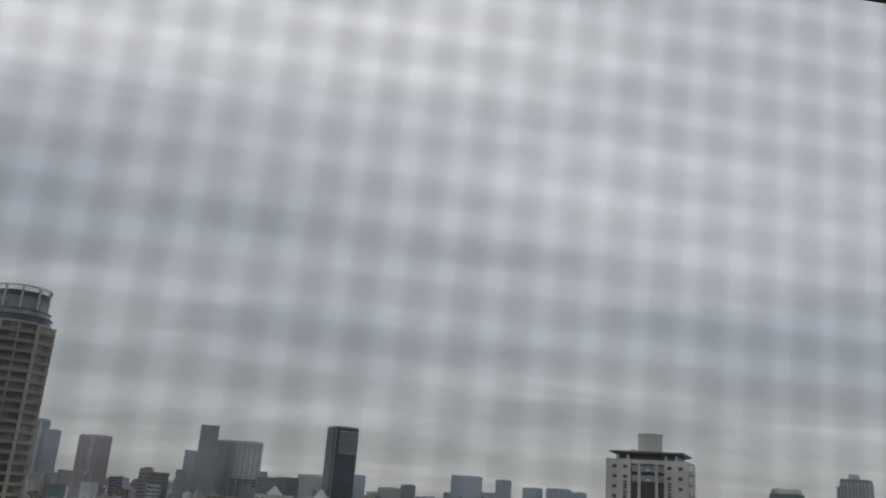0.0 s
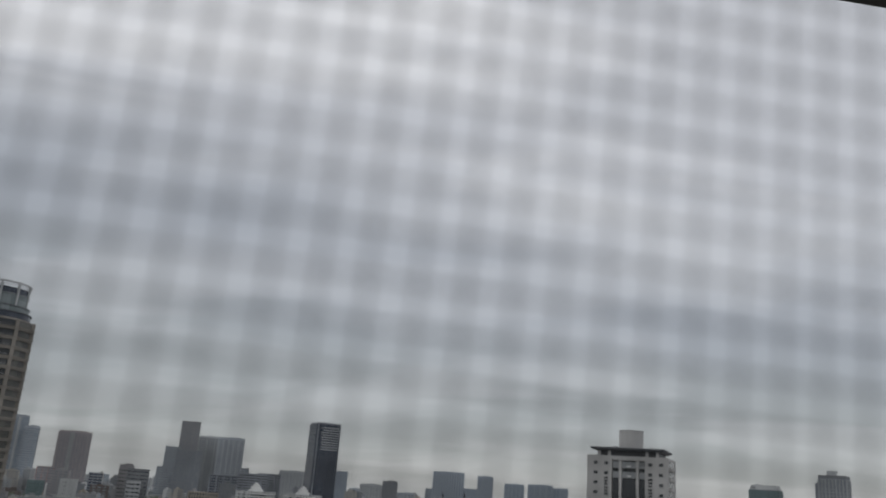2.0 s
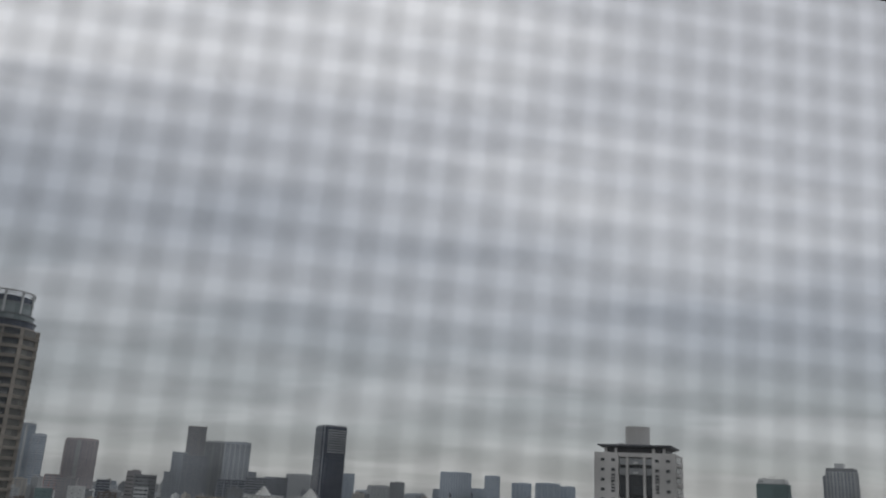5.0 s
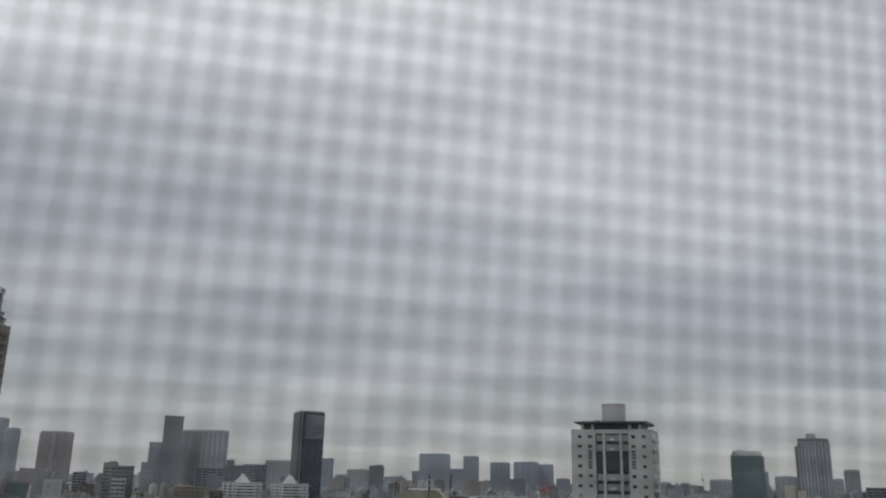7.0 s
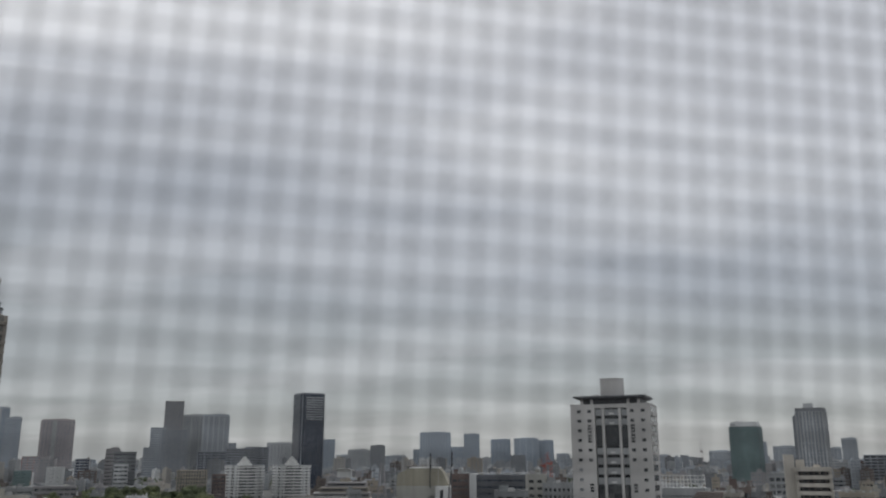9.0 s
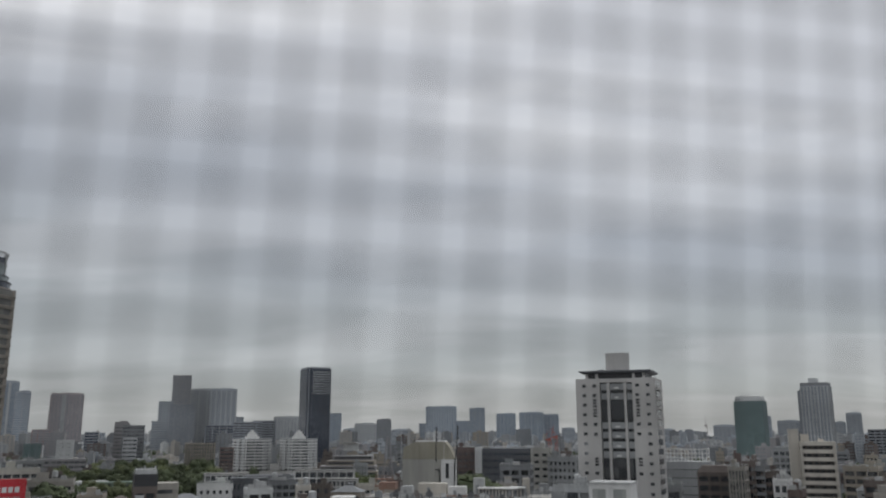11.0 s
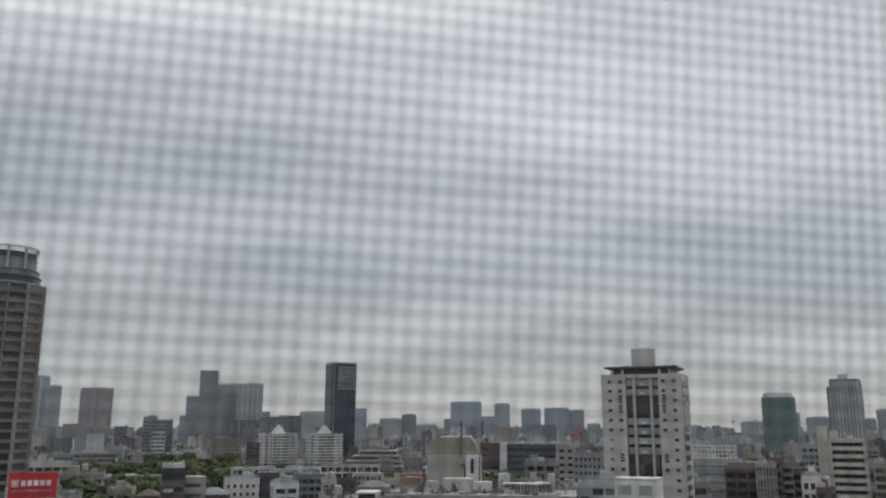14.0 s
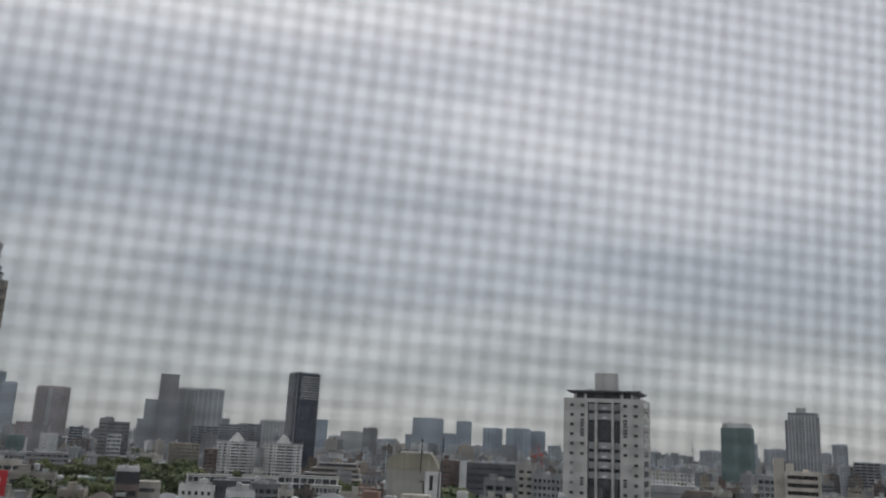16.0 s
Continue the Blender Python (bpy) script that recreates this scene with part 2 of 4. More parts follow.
def unit_meshes():
    """Small roof plant, built once and shared."""
    made = []
    bm = bmesh.new()
    box(bm, 0, 0, 0.12, 0.95, 0.4, 0.8)
    box(bm, -0.3, 0, 0, 0.1, 0.4, 0.12)
    box(bm, 0.3, 0, 0, 0.1, 0.4, 0.12)
    made.append(mesh_of("cooling_unit", bm, WHITE))
    bm = bmesh.new()
    box(bm, 0, 0, 0.2, 2.0, 1.1, 1.5)
    drum(bm, -0.5, 0, 1.7, 0.38, 0.14, 14)
    drum(bm, 0.5, 0, 1.7, 0.38, 0.14, 14)
    made.append(mesh_of("cooling_unit", bm, METAL))
    bm = bmesh.new()
    for x in (-0.7, 0.7):
        for y in (-0.7, 0.7):
            strut(bm, (x, y, 0), (x, y, 1.2), 0.06)
    drum(bm, 0, 0, 1.2, 1.05, 1.9, 18)
    drum(bm, 0, 0, 3.1, 1.05, 0.35, 18, 0.3)
    made.append(mesh_of("water_tank", bm, PALE))
    bm = bmesh.new()
    drum(bm, 0, 0, 0, 0.045, 4.2, 6, 0.025)
    for z in (3.0, 3.4, 3.8):
        strut(bm, (-0.5, 0, z), (0.5, 0, z), 0.02)
    made.append(mesh_of("aerial", bm, METAL))
    bm = bmesh.new()
    strut(bm, (-1.8, 0, 0.18), (1.8, 0, 0.18), 0.09)
    strut(bm, (1.8, 0, 0.18), (1.8, 2.2, 0.18), 0.09)
    for x in (-1.6, 0, 1.6):
        box(bm, x, 0, 0, 0.2, 0.3, 0.12)
    made.append(mesh_of("pipe_run", bm, GREY))
    return made


UNITS = []


def roof_gear(parent, w, d, h, wall, near):
    """Parapet, roof deck, stair head, tanks, railings and cooling units."""
    if not UNITS:
        UNITS.extend(unit_meshes())
    bm = bmesh.new()
    for sx, sy, lx, ly in ((0, -1, w, 0.25), (0, 1, w, 0.25), (-1, 0, 0.25, d - 0.5), (1, 0, 0.25, d - 0.5)):
        box(bm, sx * (w / 2 - 0.125), sy * (d / 2 - 0.125), h, lx, ly, 0.75)
    part("parapet", bm, wall, parent)
    bm = bmesh.new()
    box(bm, 0, 0, h, w - 0.52, d - 0.52, 0.25)
    part("roof", bm, rng.choice((ROOF, ROOF, ROOF_G)), parent, "weathered flat roof deck")
    bm = bmesh.new()
    sw, sd = min(0.3 * w, 3.6) * rng.uniform(0.75, 1.1), min(0.3 * d, 3.4) * rng.uniform(0.8, 1.1)
    sx, sy, sh = rng.uniform(-0.28, 0.28) * w, rng.uniform(0.0, 0.25) * d, rng.uniform(2.2, 2.9)
    box(bm, sx, sy, h + 0.25, sw, sd, sh)
    box(bm, sx, sy, h + 0.25 + sh, sw + 0.3, sd + 0.3, 0.15)
    box(bm, sx + sw * 0.2, sy - sd / 2 - 0.02, h + 0.3, 0.85, 0.08, 1.9)
    part("stair_head", bm, wall, parent)
    if near:
        for _ in range(rng.randint(3, 6)):
            data = rng.choice((UNITS[0], UNITS[0], UNITS[1], UNITS[3], UNITS[4]))
            shared(data.name.split(".")[0], data, parent, (rng.uniform(-0.38, 0.38) * w, rng.uniform(-0.42, 0.2) * d, h + 0.25), rz=rng.choice((0, math.pi / 2)))
        if rng.random() < 0.4:
            shared("water_tank", UNITS[2], parent, (rng.uniform(-0.3, 0.3) * w, 0.2 * d, h + 0.25))
        bm = bmesh.new()
        for z in (1.15, 1.5):
            for y in (-d / 2 + 0.15, d / 2 - 0.15):
                strut(bm, (-w / 2 + 0.15, y, h + z), (w / 2 - 0.15, y, h + z), 0.035)
            for x in (-w / 2 + 0.15, w / 2 - 0.15):
                strut(bm, (x, -d / 2 + 0.15, h + z), (x, d / 2 - 0.15, h + z), 0.035)
        for k in range(int(w / 1.2)):
            strut(bm, (-w / 2 + 0.15 + 1.2 * k, -d / 2 + 0.15, h + 0.7), (-w / 2 + 0.15 + 1.2 * k, -d / 2 + 0.15, h + 1.5), 0.03)
        part("roof_railing", bm, rng.choice((METAL, WHITE, GREY)), parent)


def balconies(parent, w, d, h, storey, wall, x, width):
    """A stack of projecting balconies with solid fronts and dark doors behind."""
    n_floors = max(1, int(round(h / storey)))
    step = h / n_floors
    bm = bmesh.new()
    box(bm, 0, -0.55, 0, width, 1.1, 0.16)
    box(bm, 0, -1.05, 0.16, width, 0.1, 0.95)
    for sx in (-1, 1):
        box(bm, sx * (width / 2 - 0.05), -0.5, 0.16, 0.1, 1.0, 0.95)
    data = mesh_of("balcony", bm, wall)
    for k in range(1, n_floors):
        shared("balcony", data, parent, (x, -d / 2, step * k))


def block(name, label, az, dist, w, d, h, turn=0, storey=3.2, band=0.42, out=0.35, piers=4, pw=0.6, sides=3, wall=PALE, pier=None, glass=GLASS,
          near=False, gear=True, category="building", group="", lot=None):
    """A storeyed building: a glazed core, a spandrel to each floor and piers up its faces, all standing proud of the glass."""
    top = lot or thing(name, label, category, az, dist, turn, group=group)
    bm = bmesh.new()
    box(bm, 0, 0, 0, w - 2 * out, d - 2 * out, h - 0.05)
    part("glazing", bm, glass, top, "recessed window glass")
    n_floors = max(1, int(round(h / storey)))
    step = h / n_floors
    slots = [-w / 2 + pw / 2 + k * (w - pw) / max(1, piers - 1) for k in range(1, piers - 1)]
    flanks = [-d / 2 + pw / 2 + k * (d - pw) / max(1, sides - 1) for k in range(1, sides - 1)]
    corners = [(sx * (w / 2 - pw / 2 - 0.05), sy * (d / 2 - pw / 2 - 0.05)) for sx in (-1, 1) for sy in (-1, 1)] if piers else []
    pier = pier or wall
    if near:
        bm = bmesh.new()
        box(bm, 0, 0, 0, w, d, band * step)
        data = mesh_of("spandrel", bm, wall)
        for k in range(n_floors):
            shared("spandrel", data, top, (0, 0, step * (k + 1) - band * step - 0.02))
        bm = bmesh.new()
        box(bm, 0, 0, 0, pw, d - 0.1, h - 0.1)
        data = mesh_of("pier", bm, pier)
        for x in slots:
            shared("pier", data, top, (x, 0, 0))
        bm = bmesh.new()
        box(bm, 0, 0, 0, pw, pw, h - 0.08)
        data = mesh_of("corner_pier", bm, pier)
        for x, y in corners:
            shared("corner_pier", data, top, (x, y, 0))
        bm = bmesh.new()
        box(bm, 0, 0, 0, w - 0.1, pw, h - 0.14)
        data = mesh_of("side_pier", bm, pier)
        for y in flanks:
            shared("side_pier", data, top, (0, y, 0))
    else:
        bm = bmesh.new()
        for k in range(n_floors):
            box(bm, 0, 0, step * (k + 1) - band * step, w, d, band * step - 0.02)
        part("spandrel_work", bm, wall, top)["kind"] = "stuff"
        bm = bmesh.new()
        for x in slots:
            box(bm, x, 0, 0, pw, d - 0.1, h - 0.1)
        for y in flanks:
            box(bm, 0, y, 0, w - 0.1, pw, h - 0.14)
        for x, y in corners:
            box(bm, x, y, 0, pw, pw, h - 0.08)
        part("pier_work", bm, pier, top)["kind"] = "stuff"
    if gear:
        roof_gear(top, w, d, h, wall, near)
    return top


# ---- ground ----
bm = bmesh.new()
bmesh.ops.create_circle(bm, cap_ends=True, segments=96, radius=4900)
ground = new("ground", mesh_of("ground", bm, GROUND))
tagged(ground, "grey asphalt and paving of the city ground", "ground", kind="structure")

# ---- the room, its window screen and the eave outside ----
FACADE = pose(EYE.x, EYE.y, EYE.z, 0, 0, 8.7)


def set_piece(name, bm, mat, label, category):
    ob = new(name, mesh_of(name, bm, mat))
    ob.matrix_world = FACADE
    return tagged(ob, label, category, kind="structure")


FLOOR_Z, CEIL_Z = -1.45, 1.02
bm = bmesh.new()
for x, z, sx, sz in ((-1.21, FLOOR_Z, 1.58, 2.47), (1.21, FLOOR_Z, 1.58, 2.47), (0, FLOOR_Z, 0.84, 0.92), (0, 0.53, 0.84, 0.49)):
    box(bm, x, 0.03, z, sx, 0.16, sz)
set_piece("wall_front", bm, PLASTER, "off-white plastered wall with a window opening", "wall")
bm = bmesh.new()
box(bm, 0, -3.25, FLOOR_Z, 4.3, 0.15, 2.47)
set_piece("wall_back", bm, PLASTER, "off-white plastered room wall", "wall")
for side, name in ((-1, "wall_west"), (1, "wall_east")):
    bm = bmesh.new()
    box(bm, side * 2.075, -1.61, FLOOR_Z, 0.15, 3.12, 2.47)
    set_piece(name, bm, PLASTER, "off-white plastered room wall", "wall")
bm = bmesh.new()
box(bm, 0, -1.6, FLOOR_Z - 0.15, 4.3, 3.45, 0.15)
set_piece("floor", bm, BOARDS, "brown wooden floor of the room", "floor")
bm = bmesh.new()
box(bm, 0, -1.6, CEIL_Z, 4.3, 3.45, 0.12)
set_piece("ceiling", bm, PLASTER, "white plastered ceiling of the room", "ceiling")
bm = bmesh.new()
box(bm, 0, 0.09, 1.35, 9.0, 3.36, 0.3)
bmesh.ops.bevel(bm, geom=[e for e in bm.edges if all(v.co.y > 1.7 for v in e.verts)], offset=0.02, segments=2, affect="EDGES")
set_piece("eave", bm, EAVE, "dark brown eave slab over the window", "eave")
bm = bmesh.new()
box(bm, 0, -5.4, -EYE.z, 9.0, 11.1, EYE.z + FLOOR_Z - 0.16)
set_piece("tower_below", bm, PALE, "pale concrete apartment block under the room", "building")

screen = new("window_screen")
screen.matrix_world = pose(EYE.x, EYE.y, EYE.z, 3.8, 1.95, 8.6)
tagged(screen, "grey woven mesh window screen in a bronze aluminium frame", "window screen")
for name, x, z, sx, sz in (("frame_side", -0.365, -0.5, 0.03, 1.0), ("frame_side", 0.365, -0.5, 0.03, 1.0), ("frame_rail", 0, -0.5, 0.70, 0.03), ("frame_rail", 0, 0.47, 0.70, 0.03)):
    bm = bmesh.new()
    box(bm, x, 0.0, z, sx, 0.022, sz)
    bmesh.ops.bevel(bm, geom=list(bm.edges), offset=0.003, segments=2, affect="EDGES")
    part(name, bm, ALU, screen, "dark bronze aluminium frame bar")
PITCH, GAUGE = 0.003, 0.000225
for name, count, reach, upright in (("upright_threads", 118, 0.49, True), ("level_threads", 162, 0.355, False)):
    verts, faces = [], []
    for k in range(-count, count + 1):
        c = k * PITCH + rng.gauss(0, 0.00005)
        r = GAUGE / 2 * rng.uniform(0.92, 1.1)
        lean = rng.gauss(0, 0.0002)
        first = len(verts)
        steps = 6
        for s in range(steps + 1):
            a = -reach + 2 * reach * s / steps
            wob = c + lean * a / reach + 0.00006 * math.sin(7 * a / reach + k)
            for q in range(6):
                u, w = r * math.cos(q * math.pi / 3), r * math.sin(q * math.pi / 3)
                p = (wob + u, w, a) if upright else (a, w + 0.00012, wob + u)
                verts.append(p)
        for s in range(steps):
            for q in range(6):
                i, j = first + 6 * s, first + 6 * s + 6
                faces.append((i + q, i + (q + 1) % 6, j + (q + 1) % 6, j + q))
    data = bpy.data.meshes.new(name)
    data.from_pydata(verts, [], faces)
    data.materials.append(THREAD)
    tagged(shared(name, data, screen, label="fine grey woven threads"), kind="stuff")

# ---- the white apartment tower ----
wt = thing("apartment_tower", "tall off-white apartment tower with a dark overhanging roof cap", "building", 11.40, 321, turn=-10)
wt.scale = (0.945, 0.945, 0.989)
for name, x, w in (("front_wall", -9.2, 8.2), ("front_wall", 9.55, 7.5), ("pier", -2.35, 0.9), ("pier", 3.25, 0.9)):
    bm = bmesh.new()
    box(bm, x, 0, 0, w, 18.0 if w > 2 else 17.0, 52.9 if w > 2 else 52.4)
    part(name, bm, TOWER, wt)
# recess wall greyer than the tower tile: the shade is coloured in
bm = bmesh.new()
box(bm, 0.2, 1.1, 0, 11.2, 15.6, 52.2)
part("recess_wall", bm, GREY, wt, "grey wall behind the balconies, shade put into its colour")
bm = bmesh.new()
box(bm, 0, 0, 51.6, 26.7, 17.2, 1.28)
part("top_beam", bm, TOWER, wt)
ledge_bm = bmesh.new()
box(ledge_bm, 0.35, -7.5, 0, 10.6, 1.3, 2.0)
ledge = mesh_of("balcony_front", ledge_bm, GREY)
lamp_bm = bmesh.new()
box(lamp_bm, 0.4, -8.2, 0.35, 1.5, 0.12, 0.55)
pale_panel = mesh_of("pale_panel", lamp_bm, WHITE_B)
bays = ((-3.9, 2.0), (0.45, 4.5), (4.7, 1.9))
opening = []
for x, w in bays:
    o = bmesh.new()
    box(o, x, -6.9, 0, w, 0.4, 0.95)
    opening.append(mesh_of("balcony_door", o, GLASS_D))
dark_rows = {13, 14, 7, 8}
tall = []
for x, w in bays:
    o = bmesh.new()
    box(o, x, -7.9, 0, w, 0.1, 5.9)
    tall.append(mesh_of("dark_bay", o, GLASS_D))
for k in range(17):
    z = 3.05 * k + 0.4
    if k in dark_rows:
        if k in (7, 13):
            for data in tall:
                shared("dark_bay", data, wt, (0, 0, z), "two-storey dark glass bay")
        continue
    shared("balcony_front", ledge, wt, (0, 0, z))
    shared("pale_panel", pale_panel, wt, (0, 0, z))
    for data in opening:
        shared("balcony_door", data, wt, (0, 0, z + 2.02))


def window_mesh(w, h):
    pane = bmesh.new()
    box(pane, 0, 0, 0, w, 0.06, h)
    frame_bm = bmesh.new()
    for x, z, sx, sz in ((-w / 2 - 0.05, -0.06, 0.1, h + 0.12), (w / 2 + 0.05, -0.06, 0.1, h + 0.12), (0, h, w, 0.08), (0, -0.1, w + 0.3, 0.1)):
        box(frame_bm, x, -0.04, z, sx, 0.16, sz)
    return mesh_of("pane", pane, GLASS_D), mesh_of("window_frame", frame_bm, TOWER)


small_pane, small_frame = window_mesh(1.3, 0.95)
small_pane_bm = bmesh.new()
box(small_pane_bm, 0, 0, 0, 1.3, 0.06, 0.95)
slot_pane, slot_frame = window_mesh(1.3, 0.62)


def window(parent, x, y, z, pane, surround):
    w = shared("window", surround, parent, (x, y, z))
    shared("pane", pane, w)


blind_pane = mesh_of("pane", small_pane_bm, MID)
for k in range(17):
    z = 3.05 * k + 1.3
    drawn = k in (8, 9, 10)
    for x in (-10.4, 11.0):
        window(wt, x, -9.01, z, blind_pane if drawn and x < 0 else small_pane, small_frame)
    for x in (-6.9, 7.5):
        if k in (13, 14, 8):
            for q in range(3):
                window(wt, x, -9.01, z - 0.25 + 0.95 * q, slot_pane, slot_frame)
        elif k not in (9, 10, 5, 6):
            window(wt, x, -9.01, z, small_pane, small_frame)
side_bm = bmesh.new()
box(side_bm, 13.55, -1.5, 0, 0.9, 11.5, 1.1)
side_balcony = mesh_of("side_balcony", side_bm, TOWER)
side_bm = bmesh.new()
box(side_bm, 13.31, -1.5, 0, 0.1, 10.8, 1.85)
side_glass = mesh_of("side_window", side_bm, GLASS)
for k in range(17):
    shared("side_balcony", side_balcony, wt, (0, 0, 3.05 * k + 0.2))
    shared("side_window", side_glass, wt, (0, 0, 3.05 * k + 1.36))
bm = bmesh.new()
box(bm, 0, 0, 52.9, 20.4, 14.5, 1.9)
part("roof_storey", bm, BLACK, wt, "dark set-back roof storey")
for x in (-9.6, -6.2, 6.2, 9.6):
    bm = bmesh.new()
    box(bm, x, -7.3, 52.9, 0.9, 0.9, 1.9)
    part("roof_post", bm, TOWER, wt)
bm = bmesh.new()
plan = [(-12.2, -9.2), (12.2, -9.2), (12.2, 9.2), (-12.2, 9.2)]
prism(bm, [(x * 0.90, y * 0.9) for x, y in plan], 54.5, 0.5, 1.11)
prism(bm, plan, 55.0, 0.45)
part("roof_cap", bm, DARK, wt, "dark overhanging flat roof cap")
bm = bmesh.new()
drum(bm, -0.2, -0.5, 55.45, 4.05, 5.9, 32)
drum(bm, -0.2, -0.5, 61.3, 4.2, 0.15, 32)
part("roof_drum", bm, TOWER, wt, "pale beige cylindrical roof tank house")
bm = bmesh.new()
box(bm, -5.3, -3, 55.45, 1.8, 2.4, 0.8)
box(bm, -6.6, -4, 55.45, 0.5, 0.5, 0.5)
part("roof_plant", bm, METAL, wt)

# ---- the curved-top tower at the edge ----
ht = thing("residential_tower", "slender beige high-rise with deep balconies and a round glass crown", "building", -25.45, 335, turn=4)


def oct_plan(w, d, c):
    a, b = w / 2, d / 2
    return [(-a + c, -b), (a - c, -b), (a, -b + c), (a, b - c), (a - c, b), (-a + c, b), (-a, b - c), (-a, -b + c)]


bm = bmesh.new()
prism(bm, oct_plan(20.6, 20.6, 4.6), 0, 79.8)
part("glazing", bm, GLASS_D, ht, "shaded glass behind the balconies")
slab_bm = bmesh.new()
prism(slab_bm, oct_plan(22.4, 22.4, 5.0), 0, 0.92)
prism(slab_bm, oct_plan(23.0, 23.0, 5.2), 0.72, 0.22)
slab = mesh_of("balcony_band", slab_bm, HOTEL)
for k in range(26):
    shared("balcony_band", slab, ht, (0, 0, 3.07 * k))
post_bm = bmesh.new()
box(post_bm, 0, 0, 0, 1.1, 1.3, 79.9)
post = mesh_of("pier", post_bm, HOTEL)
corner_bm = bmesh.new()
box(corner_bm, 0, 0, 0, 5.6, 0.3, 79.6)
corner = mesh_of("corner_glazing", corner_bm, GLASS_W)
slim_bm = bmesh.new()
box(slim_bm, 0, 0, 0, 0.5, 0.7, 79.7)
slim = mesh_of("slim_pier", slim_bm, HOTEL)
for s in (-1, 1):
    for q in (-1, 1):
        shared("pier", post, ht, (s * 5.6, q * 10.65, 0))
        shared("pier", post, ht, (s * 10.65, q * 5.6, 0), rz=math.pi / 2)
        shared("corner_glazing", corner, ht, (s * 8.1, q * 8.1, 0), "dim brownish-grey corner glass", rz=-s * q * math.pi / 4)
    shared("slim_pier", slim, ht, (0, s * 10.7, 0))
    shared("slim_pier", slim, ht, (s * 10.7, 0, 0), rz=math.pi / 2)
rail_bm = bmesh.new()
for k in range(9):
    box(rail_bm, -4.2 + 1.05 * k, 0, 0, 0.06, 0.06, 0.55)
box(rail_bm, 0, 0, 0.5, 9.0, 0.08, 0.07)
rail = mesh_of("balcony_rail", rail_bm, METAL)
for k in range(13, 26):
    shared("balcony_rail", rail, ht, (0, -11.1, 3.07 * k + 0.92))
# stepped crown: two glazed tiers, a round lantern and an open ring
for z, r, hgt, mat, label in ((79.9, 10.6, 0.6, HOTEL, ""), (80.5, 10.0, 1.9, GLASS_N, "dark tier glazing"), (82.4, 10.3, 0.3, DARK, ""), (82.7, 9.3, 1.7, CROWN, "greenish tier glazing"),
                              (84.4, 9.5, 0.25, DARK, ""), (84.65, 8.4, 3.7, CROWN, "curved greenish crown glazing"), (88.35, 8.55, 0.25, MID, ""), (88.6, 8.2, 1.9, GLASS_N, "dark upper crown glazing")):
    bm = bmesh.new()
    drum(bm, 0, 0, z, r, hgt, 40)
    part("crown_tier" if hgt > 1 else "crown_ring", bm, mat, ht, label)
bm = bmesh.new()
box(bm, 0, 0, 84.7, 0.45, 0.7, 7.2)
crown_post = mesh_of("crown_post", bm, PALE)
for k in range(10):
    a = k * math.pi / 5 + 0.2
    shared("crown_post", crown_post, ht, (8.4 * math.cos(a), 8.4 * math.sin(a), 0), rz=a)
bm = bmesh.new()
for z, thick in ((91.1, 0.12), (92.0, 0.28)):
    for k in range(40):
        a, b = k * math.pi / 20, (k + 1) * math.pi / 20
        strut(bm, (8.5 * math.cos(a), 8.5 * math.sin(a), z), (8.5 * math.cos(b), 8.5 * math.sin(b), z), thick)
part("crown_rail", bm, METAL, ht)

# ---- twin white apartment houses with stepped tops ----
for az, turn in ((-10.06, 10), (-7.40, 6)):
    tw = thing("apartment_house", "white twin apartment house with continuous balconies and stepped roof house", "building", az, 1000, turn, group="twin white apartment houses")
    bm = bmesh.new()
    prism(bm, oct_plan(32.4, 32.4, 8.5), 0, 29.8)
    part("glazing", bm, GLASS, tw, "shaded windows behind the balconies")
    b_bm = bmesh.new()
    prism(b_bm, oct_plan(36.6, 36.6, 9.7), 0, 1.3)
    band_mesh = mesh_of("balcony_band", b_bm, WHITE_B)
    for k in range(10):
        shared("balcony_band", band_mesh, tw, (0, 0, 2.9 * k + 1.9))
    p_bm = bmesh.new()
    box(p_bm, 0, 0, 0, 0.8, 2.4, 29.8)
    pm = mesh_of("pier", p_bm, WHITE)
    for x in (-8.4, 0.6, 8.4):
        for y in (-16.9, 16.9):
            shared("pier", pm, tw, (x, y, 0))
    for sx, sy in ((-1, -1), (1, -1), (1, 1), (-1, 1)):
        for q in (-3.2, 3.2):
            shared("pier", pm, tw, (sx * (13.3 + 0.7 * q), sy * (13.3 - 0.7 * q), 0), rz=sx * sy * math.pi / 4)
    bm = bmesh.new()
    prism(bm, oct_plan(37.2, 37.2, 9.8), 30.0, 0.6)
    part("roof", bm, WHITE, tw)
    for z, r, hgt in ((30.6, 6.6, 2.3), (32.9, 4.7, 2.5), (35.4, 2.9, 2.1), (37.5, 1.2, 1.5)):
        bm = bmesh.new()
        prism(bm, oct_plan(2 * r, 2 * r, 0.5 * r), z, hgt, 0.97)
        prism(bm, oct_plan(2 * r + 0.9, 2 * r + 0.9, 0.5 * r), z + hgt - 0.5, 0.4)
        part("roof_step", bm, WHITE_B, tw)

